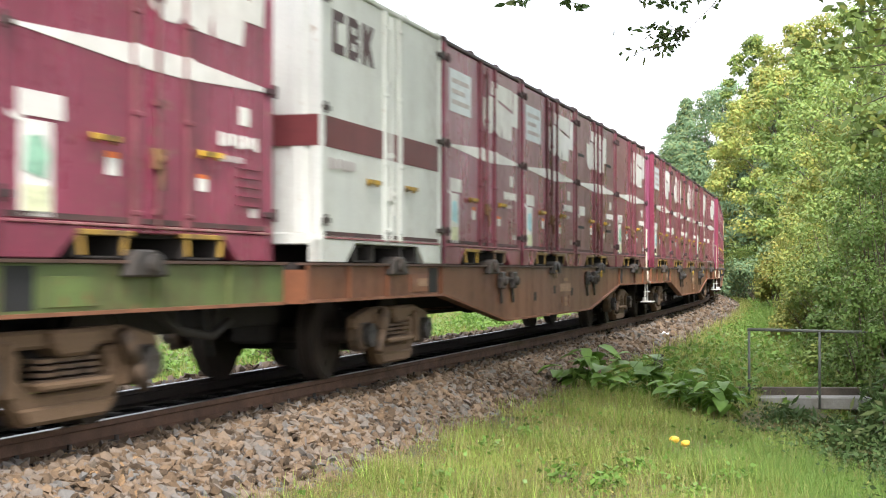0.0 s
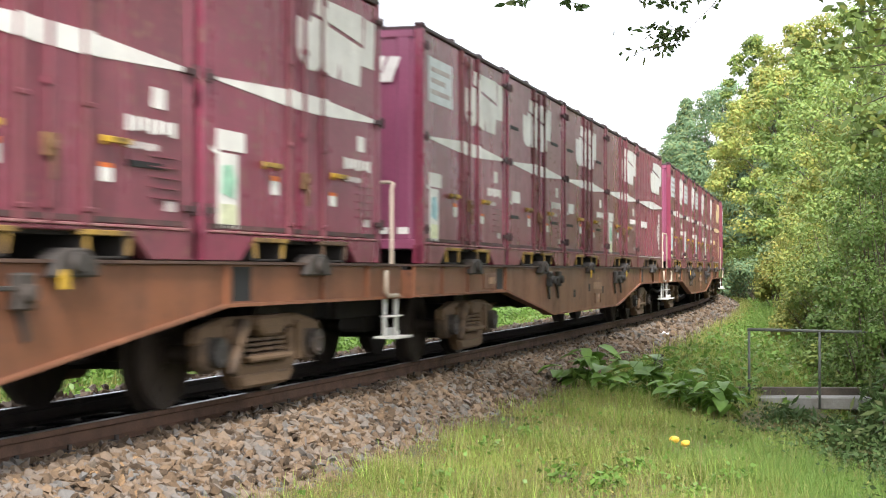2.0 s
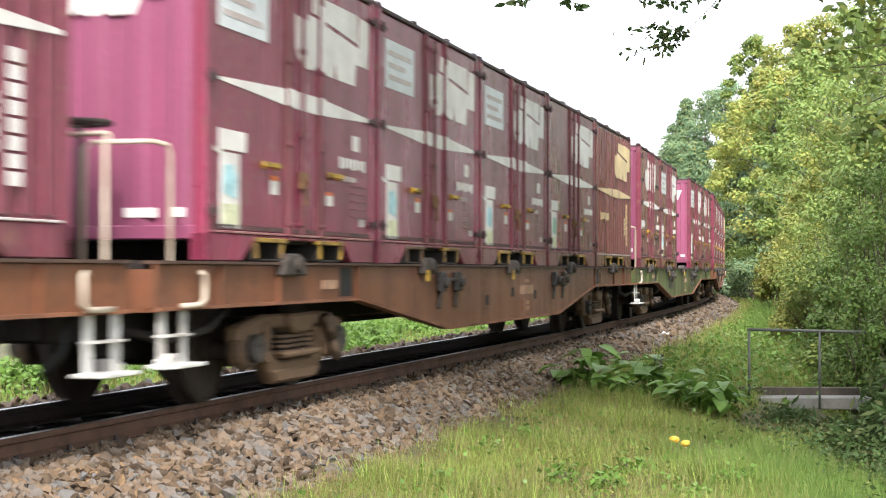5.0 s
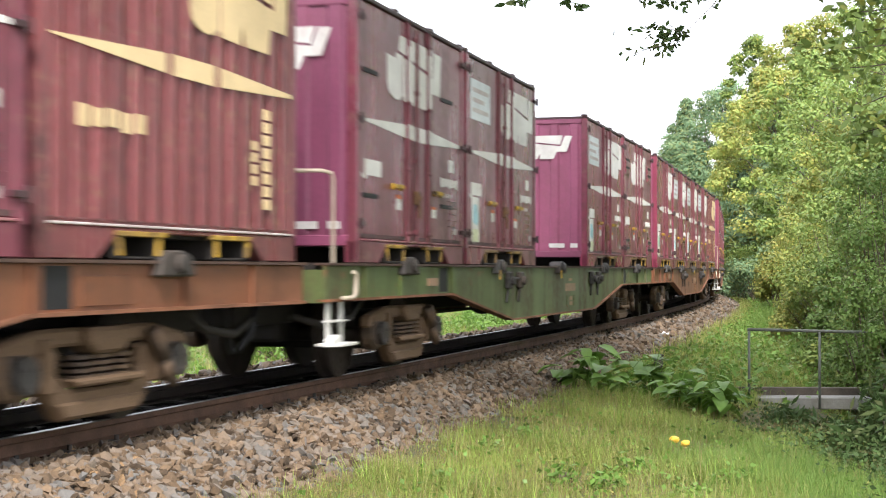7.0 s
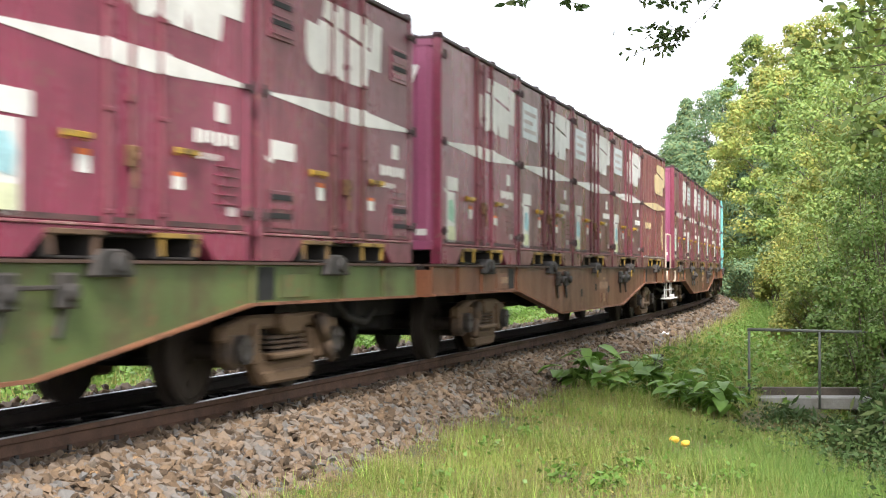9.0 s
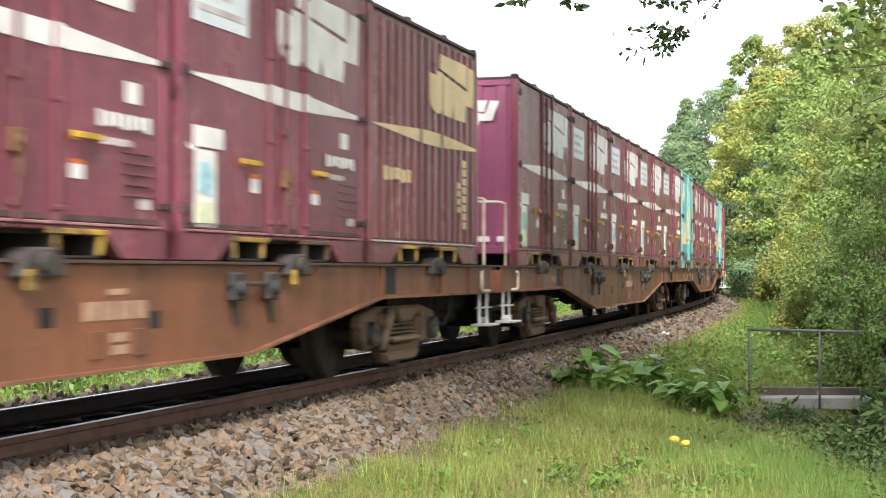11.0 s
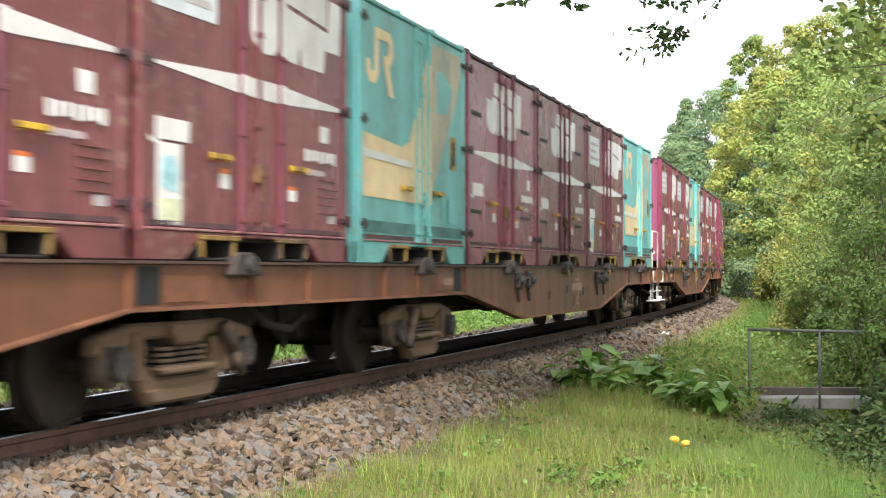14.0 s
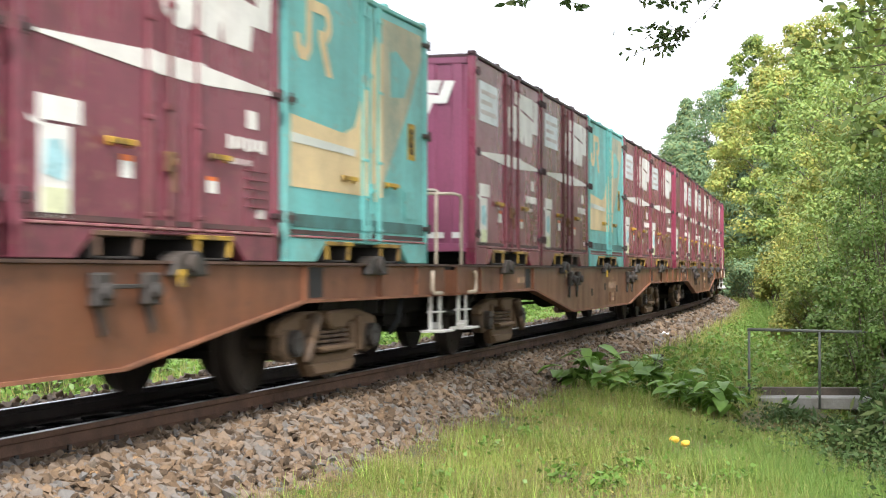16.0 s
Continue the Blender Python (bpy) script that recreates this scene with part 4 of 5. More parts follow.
# metres by which each wagon stands off its even place in the train
SLACK = [-0.10, 0, 0, -0.05, 0.03, 0.20, 0.40, -0.07, 0, 0, 0, 0]
RAILED = [-1, 1, 1, -1, -1, 1, -1, 1, -1, 1, -1, 1]       # which end has the handrails
PAINT = "gbbbgbbbbbbb"
# metres along the line of the first wagon's middle
RUN = [(0, 1.143), (1.5, -12.032), (3.5, -29.263), (7, -59.699), (8, -68.4), (9, -77.13), (12.5, -107.697), (14.5, -124.408), (16, -137.176)]


def run(t):
    """Smooth travel through RUN."""
    n = len(RUN)
    i = max(j for j in range(n - 1) if RUN[j][0] <= t + 1e-9)
    def slope(j):
        a, b = RUN[max(j - 1, 0)], RUN[min(j + 1, n - 1)]
        return (b[1] - a[1]) / (b[0] - a[0])
    (ta, sa), (tb, sb) = RUN[i], RUN[i + 1]
    h = tb - ta
    u = (t - ta) / h
    return (sa * (2 * u ** 3 - 3 * u * u + 1) + slope(i) * h * (u ** 3 - 2 * u * u + u) + sb * (3 * u * u - 2 * u ** 3) + slope(i + 1) * h * (u ** 3 - u * u))


def wagon_pose(k, t):
    s = run(t) + 20.4 * k
    a, b = along(s - BOGIE), along(s + BOGIE)
    m, d = (a + b) / 2, b - a
    return pose(m.x, m.y, GRADE * s, 0, math.degrees(-math.atan(GRADE)), math.degrees(math.atan2(d.y, d.x)))


WAGONS, BOXES = [], []


def train():
    tone = ("", "dull ", "faded russet ")

    def make(c, shade):
        paint, name = REDS[shade], ("plum red", "dull plum red", "faded russet")[shade] + " container with white stripe"
        if c == "l":
            return container("red", paint, name + " and pale sticker", sticker=M_GREENLABEL)
        if c == "s":
            return container("red", paint, name + ", emblem and printed sheet", sign=True, sticker=M_BLUELABEL)
        if c == "v":
            return container("slit", paint, name + " and dark ventilation slits")
        if c == "r":
            return container("ribbed", paint, tone[shade] + "ribbed plum container with cream stripe and emblem", ink=M_CREAM)
        if c == "q":
            return container("ribbed", paint, tone[shade] + "ribbed plum container with white stripe and emblem")
        if c == "u":
            return container("louvre", paint, name + " and square louvred vents")
        if c == "t":
            return container("teal", M_TEAL, "faded teal container with cream sweeps, stained near base", post=(-0.05, 0.36))
        return container("white", M_WHITE, "white container with maroon band and dark initials", post=(-0.1, 0.36))

    flats = {"b": wagon(M_BROWN, "brown container flat wagon with dusty bogies"), "g": wagon(M_GREEN, "faded green container flat wagon with dusty bogies")}
    used, base = set(), {}
    for k, load in enumerate(LOADS):
        turn = pose(0, 0, 0, 0, 0, 180) if RAILED[k] > 0 else Matrix()
        turn = pose(SLACK[k], 0, 0) @ turn
        m = wagon_pose(k, 0) @ turn
        key = PAINT[k]
        if key in used:
            w = copy_thing(flats[key], m)
        else:
            w = flats[key]
            w.matrix_basis = m
            used.add(key)
        WAGONS.append((w, k, turn))
        for i, c in enumerate(load):
            if c == "-":
                continue
            off = pose((i - 2) * PITCH + SHIFT[k], 0, DECK)
            mm = wagon_pose(k, 0) @ off
            key = (c, int(SHADE[k][i]) if c not in "tw" else 0)
            if key in base:
                o = copy_thing(base[key], mm)
            else:
                o = base[key] = make(*key)
                o.matrix_basis = mm
            BOXES.append((o, k, off))


def motions():
    times = [i * 0.5 for i in range(33)]
    for w, k, turn in WAGONS:
        walk(w, [(t, wagon_pose(k, t) @ turn) for t in times])
        spin = -RAILED[k]
        for o in w.children_recursive:
            if o.name.startswith("wheelset"):
                x = o.location.x
                walk(o, [(f / 30, pose(x, 0, WHEEL_R) @ Matrix.Rotation(spin * (run(f / 30) - run(0)) / WHEEL_R, 4, "Y")) for f in range(0, 481, 2)])
    for o, k, off in BOXES:
        walk(o, [(t, wagon_pose(k, t) @ off) for t in times])


# ---- growth ----
RNG = np.random.default_rng(5)


def unit(n, up=0.0):
    v = RNG.normal(size=(n, 3))
    v[:, 2] += up
    return v / np.linalg.norm(v, axis=1, keepdims=True)


def leaves(c, size, long=1.6, droop=0.3, up=0.6, out=None, fine=False):
    """Folded diamond leaves at points c; size: their lengths; out: which way their faces look."""
    n = len(c)
    f = unit(n, up)
    if out is not None:
        f = f * 0.55 + out
        f /= np.linalg.norm(f, axis=1, keepdims=True) + 1e-9
    d = RNG.normal(size=(n, 3))
    d[:, 2] = d[:, 2] * 0.6 - droop
    d -= f * (d * f).sum(1, keepdims=True)
    d /= np.linalg.norm(d, axis=1, keepdims=True) + 1e-9
    s = np.cross(d, f)
    L = (np.ones(n) * size * RNG.uniform(0.7, 1.3, n))[:, None]
    W = L / long / 2
    if fine:
        rim = ((0, 0), (0.2, 0.75), (0.45, 1), (0.75, 0.62), (1, 0), (0.75, -0.62), (0.45, -1), (0.2, -0.75))
        return np.stack([c + d * L * u + s * W * w for u, w in rim], 1)
    return np.stack([c, c + d * L * 0.45 + s * W, c + d * L, c + d * L * 0.45 - s * W], 1)


def pad(n, mid, rx, ry, rz):
    """Points in the outer, upper shell of a leaf clump, and the way out of it."""
    v = unit(n, 0.45)
    q = RNG.uniform(0.55, 1.08, n)[:, None]
    p = np.array(mid) + v * q * np.array([rx, ry, rz]) + RNG.normal(size=(n, 3)) * 0.05
    return p, v


def tree(name, label, x, y, tall, wide, mat, n_leaf, leaf, seed, low=0.12, kind="broad", lean=(0, 0)):
    """A tapered trunk with limbs and a crown of leaf clumps."""
    r = random.Random(seed)
    z0 = float(height(x, y)[0]) - 0.1
    t = thing(name, label, "tree", group="trees beside the line", m=pose(x, y, z0))
    g = Geo()
    top = Vector((lean[0], lean[1], tall * 0.92))
    trunk = [Vector((0, 0, 0)).lerp(top, f) + Vector((r.uniform(-.04, .04) * tall * 0.3 * f, r.uniform(-.04, .04) * tall * 0.3 * f, 0)) for f in np.linspace(0, 1, 8)]
    g.tube(trunk, tall * 0.018 + 0.03, 8, 0.015)
    pts = []
    n = 96 if kind == "broad" else 150
    for i in range(n):
        f = low + (1 - low) * (i + r.random()) / n
        if kind == "broad":
            rad = wide * (math.sin(math.pi * min(1, 0.12 + 0.86 * (f - low) / (1 - low))) ** 0.7) * r.uniform(0.35, 1.08)
        else:
            rad = wide * (1 - (f - low) / (1 - low)) ** 0.9 * r.uniform(0.45, 1.15) + 0.08
        a = r.uniform(0, 2 * math.pi)
        base = trunk[min(7, int(f * 7))].lerp(trunk[min(7, int(f * 7) + 1)], f * 7 - int(f * 7)) if f < 1 else trunk[7]
        end = Vector((base.x + rad * math.cos(a), base.y + rad * math.sin(a), f * tall + (rad * 0.15 if kind == "broad" else -rad * 0.12)))
        if i % 2 == 0:
            mid = base.lerp(end, 0.5) + Vector((0, 0, 0.08 * rad))
            g.tube([base + Vector((0, 0, -0.25 * rad if kind == "broad" else 0)), mid, end], 0.012 * rad + 0.012, 5, 0.006)
        pts.append((base, end, rad))
    part("trunk", g, M_BARK, t, smooth=True)
    ps, vs = [], []
    per = n_leaf // n
    for base, end, rad in pts:
        k = wide * r.uniform(0.13, 0.29)
        if kind == "broad":
            p, v = pad(per, end, k, k, k * 0.55)
        else:
            u = r.uniform(0.55, 1.0)
            d = end - base
            p, v = pad(per, base + d * u, 0.05 * wide + 0.10 * rad + abs(d.x) * 0.5, 0.05 * wide + 0.10 * rad + abs(d.y) * 0.5, 0.03 * wide + 0.06 * rad)
            p[:, 2] -= 0.18 * np.hypot(p[:, 0] - base.x, p[:, 1] - base.y)
        ps.append(p)
        vs.append(v)
    soup("crown", leaves(np.concatenate(ps), leaf, 1.7 if kind == "broad" else 3.6, 0.35, out=np.concatenate(vs)), 0, mat, t)
    return t


def bush(name, label, x, y, tall, wide, mat, n_leaf, leaf, seed, category="bush", deep=None):
    """A many-stemmed shrub."""
    r = random.Random(seed)
    z0 = float(height(x, y)[0]) - 0.05
    t = thing(name, label, category, group="shrubs beside the line", m=pose(x, y, z0))
    g, ps, vs = Geo(), [], []
    n = 32
    deep = deep or wide
    for i in range(n):
        a = r.uniform(0, 2 * math.pi)
        q = math.sqrt(r.random())
        end = Vector((wide * q * math.cos(a), deep * q * math.sin(a), tall * (1 - 0.55 * q * q) * r.uniform(0.4, 0.95)))
        g.tube([(end.x * 0.25, end.y * 0.25, 0), (end.x * 0.6, end.y * 0.6, end.z * 0.6), tuple(end)], 0.018, 5, 0.005)
        k = r.uniform(0.17, 0.34)
        p, v = pad(n_leaf // n, end, k * wide, k * deep, min(k * wide, 0.16 * tall))
        ps.append(p)
        vs.append(v)
    tagged(part("woody_base", g, M_BARK, t), kind="stuff")
    p = np.concatenate(ps)
    p[:, 2] = np.abs(p[:, 2])
    soup("foliage", leaves(p, leaf, 1.6 if category != "undergrowth" else 4.0, out=np.concatenate(vs)), 0, mat, t)
    return t


def px(x, y_depth):
    """The x of a line of sight at a depth."""
    return (x - 784) / 2640 * y_depth


def blades(n, area, tall, wide, bend=0.5):
    """Thin leaning grass blades at points area(n)."""
    xy = area(n)
    z = height(xy[:, 0], xy[:, 1])
    b = np.column_stack([xy, z - 0.01])
    n = len(b)
    a = RNG.uniform(0, 2 * np.pi, n)
    h = tall * RNG.uniform(0.2, 1.2, n) ** 1.3 * 1.25 * (0.5 + 0.8 * patches(b[:, 0], b[:, 1]))
    d = np.column_stack([np.cos(a), np.sin(a), np.zeros(n)])
    s = np.column_stack([-np.sin(a), np.cos(a), np.zeros(n)]) * (wide * RNG.uniform(0.6, 1.4, n))[:, None]
    lean = (h * bend * RNG.uniform(0.1, 1.0, n))[:, None]
    up = np.column_stack([np.zeros(n), np.zeros(n), h])
    return np.stack([b - s, b + s, b + d * lean + up], 1)


def patches(x, y):
    """Uneven growth over the ground, 0 to 1."""
    a = np.sin(2.1 * x + 0.9 * y + 1.3 * np.sin(0.7 * y)) * np.sin(1.6 * y - 0.8 * x) + 0.6 * np.sin(4.7 * x - 2.9 * y) * np.sin(3.9 * y + 2.2 * x + 1.0)
    return np.clip(0.5 + 0.38 * a, 0, 1)


def tufted(area, edge=2.6, keep=0.35, bare=False):
    """Places from area, thinned towards the stones and in bare patches."""
    def pick(n):
        p = area(n)
        l = lateral(p[:, 0], p[:, 1])
        q = patches(p[:, 0], p[:, 1])
        q = 1 - q if bare else q
        chance = np.clip((l - 1.75) / (edge - 1.75), 0, 1) * (keep + (1 - keep) * q) + 0.35 * (q > 0.72) * (l > 1.8)
        return p[RNG.random(len(p)) < chance]
    return pick


def beside(l0, l1, s0, s1, power=1.0):
    """Random places between two distances from the line."""
    def area(n):
        s = s0 + (s1 - s0) * RNG.random(n) ** power
        l = RNG.uniform(l0, l1, n)
        i = np.clip(((s - S0)).astype(int), 0, len(LINE_PTS) - 1)
        p, d = LINE_PTS[i], LINE_DIR[i]
        fr = ((s - S0) - i)[:, None]
        return p + d * fr + np.column_stack([d[:, 1], -d[:, 0]]) * l[:, None]
    return area


def rise(x, d, top):
    """Height over the ground of a top seen at row top."""
    return 1.06 + (478 - top) / 2640 * d - float(height(px(x, d), d)[0])


def clear(v):
    """Leaves the gully under the footbridge bare, and thins the grass at its edge."""
    p = v[:, 0]
    l = lateral(p[:, 0], p[:, 1])
    edge = (p[:, 0] > 0.235 * p[:, 1] + RNG.normal(0, 0.12, len(v))) & (p[:, 1] > 9.5) & (p[:, 1] < 17) & (RNG.random(len(v)) < 0.75)
    v, p, l = v[~edge], p[~edge], l[~edge]
    return v[~((l > 4.3) & (p[:, 1] > 15.0) & (p[:, 1] < 21.5) & (RNG.random(len(v)) < 0.93))]


def sprig(parent, pts, leaf, n, mat, r=0.006, spread=0.10):
    """A hanging twig with leaves along it."""
    part("twig", Geo().tube(pts, r, 5, 0.002), M_BARK, parent)
    P = np.array(pts, float)
    i = RNG.integers(0, len(P) - 1, n)
    u = RNG.random(n)[:, None]
    c = P[i] * (1 - u) + P[i + 1] * u + RNG.normal(size=(n, 3)) * spread * np.array([1, 1, 0.6])
    tagged(soup("leaf_spray", leaves(c, leaf, 2.1, 0.5, fine=True), 0, mat, parent), kind="stuff")


def see(x, y, d):
    return ((x - 784) / 2640 * d, d, 1.06 + (478 - y) / 2640 * d)


def overhang():
    """A tree beside the viewpoint, whose limbs reach over the line's verge; its top is unseen."""
    t = thing("overhanging_tree", "broadleaf tree whose leafy twigs hang over the verge", "tree")
    z0 = float(height(6.6, 11.5)[0])
    g = Geo().tube([(6.6, 11.5, z0), (6.5, 11.5, 2.0), (6.2, 11.7, 4.2), (5.9, 11.9, 6.5)], 0.16, 10, 0.05)
    part("trunk", g, M_BARK, t, smooth=True)
    part("limb", Geo().tube([(6.3, 11.6, 3.4), (4.6, 12.4, 4.2), (2.6, 12.9, 4.25), (0.9, 13.2, 3.85)], 0.06, 7, 0.012), M_BARK, t, smooth=True)
    part("limb", Geo().tube([(6.4, 11.6, 2.7), (5.2, 12.2, 3.2), (4.2, 12.8, 3.35)], 0.045, 7, 0.01), M_BARK, t, smooth=True)
    ps, vs = [], []
    # crown out of view, added to shade the shrubs on the right
    for i in range(26):
        p, v = pad(330, (6.6 + RNG.normal() * 1.0, 12.0 + RNG.normal() * 1.1, 5.6 + RNG.uniform(-0.7, 1.6)), 0.75, 0.75, 0.4)
        ps.append(p)
        vs.append(v)
    part("limb", Geo().tube([(5.9, 11.9, 6.3), (4.0, 12.4, 7.4), (1.8, 12.8, 7.9), (-0.6, 13.2, 7.8)], 0.07, 7, 0.015), M_BARK, t, smooth=True)
    part("limb", Geo().tube([(5.9, 11.9, 6.4), (4.6, 13.6, 7.4), (3.0, 15.8, 7.9), (1.4, 18.0, 8.2)], 0.07, 7, 0.015), M_BARK, t, smooth=True)
    part("limb", Geo().tube([(5.9, 11.9, 6.5), (5.6, 14.4, 7.6), (5.2, 17.2, 8.3), (4.4, 20.0, 8.7)], 0.07, 7, 0.015), M_BARK, t, smooth=True)
    soup("crown", leaves(np.concatenate(ps), 0.12, 2.0, 0.35, out=np.concatenate(vs)), 0, M_LEAF, t)
    # unseen leaf layer over the line, placed to shade the middle of the train
    ps, vs = [], []
    for i in range(84):
        y = RNG.uniform(7.5, 20.5)
        mid = (RNG.uniform(-1.2, 5.4) + 0.12 * (y - 9.5), y, 6.3 + 0.19 * (y - 9.5) + RNG.uniform(0, 1.6))
        p, v = pad(150, mid, 1.0, 1.0, 0.38)
        ps.append(p)
        vs.append(v)
    soup("canopy", leaves(np.concatenate(ps), 0.24, 1.6, 0.35, out=np.concatenate(vs)), 0, M_LEAF, t)
    d = 13.0
    sprig(t, [(0.9, 13.1, 3.85), see(930, -5, d), see(908, 6, d)], 0.105, 18, M_SASA, spread=0.03)
    sprig(t, [(1.3, 13.1, 3.95), see(1000, -4, d), see(1040, 14, d)], 0.105, 20, M_SASA, spread=0.03)
    sprig(t, [(2.6, 12.9, 4.25), see(1288, -20, d), see(1262, 8, d), see(1214, 56, d)], 0.05, 4, M_SASA, spread=0.02)
    for k, (x0, y0, x1, y1, n) in enumerate(((1214, 56, 1140, 44, 26), (1214, 58, 1150, 66, 14), (1205, 62, 1172, 92, 26), (1170, 80, 1110, 98, 12), (1130, 54, 1100, 52, 6))):
        sprig(t, [see(x0, y0, d), see((x0 + x1) / 2, (y0 + y1) / 2 - 2, d + 0.1), see(x1, y1, d)], 0.07, int(n * 1.9), M_SASA, r=0.004, spread=0.04)
    for x0, x1, n in ((1130, 1175, 14), (1165, 1218, 20), (1230, 1275, 8)):
        sprig(t, [see((x0 + x1) / 2, -30, d), see(x0 + 10, -4, d), see(x1, 8, d)], 0.07, int(n * 1.9), M_SASA, r=0.004, spread=0.04)
    sprig(t, [see(1460, -25, d), see(1450, 2, d)], 0.09, 3, M_SASA, spread=0.02)
    for x0, y0, x1, y1, n, sp in ((1600, 30, 1490, 22, 90, 0.10), (1600, 60, 1500, 60, 60, 0.09), (1600, 100, 1425, 84, 110, 0.09), (1600, 130, 1470, 120, 60, 0.10), (1600, 170, 1520, 190, 60, 0.12),
                                  (1610, 225, 1510, 240, 70, 0.13), (1600, 5, 1520, -6, 60, 0.1)):
        sprig(t, [see(x0 + 60, y0 - 30, d - 0.3), see((x0 + x1) / 2, (y0 + y1) / 2 - 8, d), see(x1, y1, d + 0.2)], 0.10, n, M_LEAF, r=0.010, spread=sp)


def big_leaf_plant(x, y, tall, n, seed):
    """A tall weed with large pointed leaves."""
    r = random.Random(seed)
    z0 = float(height(x, y)[0])
    t = thing("leafy_weed", "tall weed with large drooping green leaves", "weed", group="large weeds by the footbridge", m=pose(x, y, z0))
    me = None
    for k in range(n):
        a, rad = r.uniform(0, 6.28), r.uniform(0.05, 0.32)
        top = Vector((rad * math.cos(a), rad * math.sin(a), tall * r.uniform(0.5, 1.0)))
        st = part("stem", Geo().tube([(top.x * 0.2, top.y * 0.2, -0.02), (top.x * 0.5, top.y * 0.5, top.z * 0.6), tuple(top)], 0.007, 5, 0.004), M_WEED, t)
        for q in range(3):
            L, W = r.uniform(0.20, 0.34), r.uniform(0.13, 0.20)
            prof = [(0, 0), (0.18, 0.42), (0.45, 0.5), (0.75, 0.3), (1, 0)]
            g = Geo()
            mid = [(u * L, 0, -0.9 * L * u * u * 0.55) for u, w in prof]
            lf = [(u * L, w * W, -0.9 * L * u * u * 0.55 + 0.18 * w * W) for u, w in prof]
            rt = [(u * L, -w * W, -0.9 * L * u * u * 0.55 + 0.18 * w * W) for u, w in prof]
            g.add(mid + lf + rt, [(i, i + 1, 6 + i, 5 + i) for i in range(4)] + [(i + 1, i, 10 + i, 11 + i) for i in range(4)])
            leaf = part("leaf", g, M_WEED, t, smooth=True)
            leaf.matrix_basis = Matrix.Translation(top * (1 - 0.18 * q)) @ Euler((r.uniform(-.3, .3), r.uniform(-0.5, 0.25), a + q * 2.1 + r.uniform(-.5, .5))).to_matrix().to_4x4()
    return t


def growth():
    lawn = soup("grass", clear(blades(330000, tufted(beside(1.75, 6.5, 6.0, 26, 1.45), 2.4), 0.125, 0.0024, 0.9)), 0, M_GRASS)
    tagged(lawn, "short uneven green grass on the verge", "grass", kind="stuff")
    far = soup("grass", clear(blades(70000, beside(1.9, 9.0, 22, 85, 1.2), 0.22, 0.006, 1.0)), 0, M_GRASS)
    tagged(far, "rank green grass along the line", "grass", kind="stuff")
    dry = soup("dry_grass", clear(blades(100000, tufted(beside(1.75, 6.0, 6.5, 24, 1.4), 2.2, 0.15, True), 0.11, 0.0018, 1.0)), 0, M_DRY)
    tagged(dry, "dry straw coloured grass among the green", "grass", kind="stuff")
    stalks = soup("seed_stalks", clear(blades(5000, tufted(beside(1.8, 5.5, 6.5, 22, 1.4), 2.2, 0.5), 0.22, 0.0016, 0.7)), 0, M_STALK)
    tagged(stalks, "thin pale seed stalks standing over the grass", "grass", kind="stuff")
    bright = soup("grass", clear(blades(26000, tufted(beside(1.75, 6.0, 6.0, 24, 1.4), 2.3, 0.1), 0.16, 0.0034, 1.0)), 0, M_BLADE)
    tagged(bright, "broad bright green blades in tufts", "grass", kind="stuff")
    tuft = soup("long_grass", blades(34000, lambda n: np.column_stack([RNG.normal(2.75, 0.42, n), RNG.normal(12.4, 1.4, n)]), 0.14, 0.0022, 1.0), 0, M_SOFT)
    tagged(tuft, "swathe of long soft bright green grass", "grass", kind="stuff")
    left = soup("grass", blades(36000, beside(-9.0, -3.0, 4, 70, 1.3), 0.26, 0.006, 0.9), 0, M_GRASS)
    tagged(left, "tall grass beyond the track", "grass", kind="stuff")
    weeds = leaves(np.column_stack([(p := beside(2.2, 6.0, 7, 60, 1.3)(5000)), height(p[:, 0], p[:, 1]) + RNG.uniform(0.01, 0.13, len(p))]), 0.045, 1.4, 0.0)
    tagged(soup("low_weeds", clear(weeds), 0, M_WEED), "small broad-leaved weeds in the grass", "weeds", kind="stuff")
    mat_leaves = leaves(np.column_stack([(p := tufted(beside(1.9, 6.2, 6.5, 26, 1.4), 3.0, 0.3)(50000)), height(p[:, 0], p[:, 1]) + RNG.uniform(0.005, 0.08, len(p))]), 0.026, 1.5, 0.0, 1.5)
    tagged(soup("ground_leaves", clear(mat_leaves), 0, M_GRASS), "small yellow green leaves among the grass", "weeds", kind="stuff")
    meadow = soup("tall_grass", blades(24000, beside(2.7, 7.5, 36, 80, 1.1), 0.42, 0.009, 0.8), 0, M_SOFT)
    tagged(meadow, "tall fresh green grass by the line", "grass", kind="stuff")
    here = soup("grass", blades(26000, beside(1.8, 11.0, -9, 6.2), 0.10, 0.004, 1.3), 0, M_GRASS)
    tagged(here, "short green grass beside the line", "grass", kind="stuff")
    rank = leaves(np.column_stack([(p := beside(2.3, 8.5, 18, 75, 1.2)(26000)), height(p[:, 0], p[:, 1]) + RNG.uniform(0.02, 0.38, len(p)) * RNG.random(len(p))]), 0.10, 1.5, 0.1, 1.2)
    tagged(soup("rank_weeds", clear(rank), 0, M_WEED), "rank leafy weeds on the bank", "weeds", kind="stuff")
    beyond = leaves(np.column_stack([(p := beside(-8.0, -2.6, 4, 60, 1.1)(16000)), height(p[:, 0], p[:, 1]) + RNG.uniform(0.02, 0.40, len(p)) * RNG.random(len(p))]), 0.085, 1.5, 0.1, 1.2)
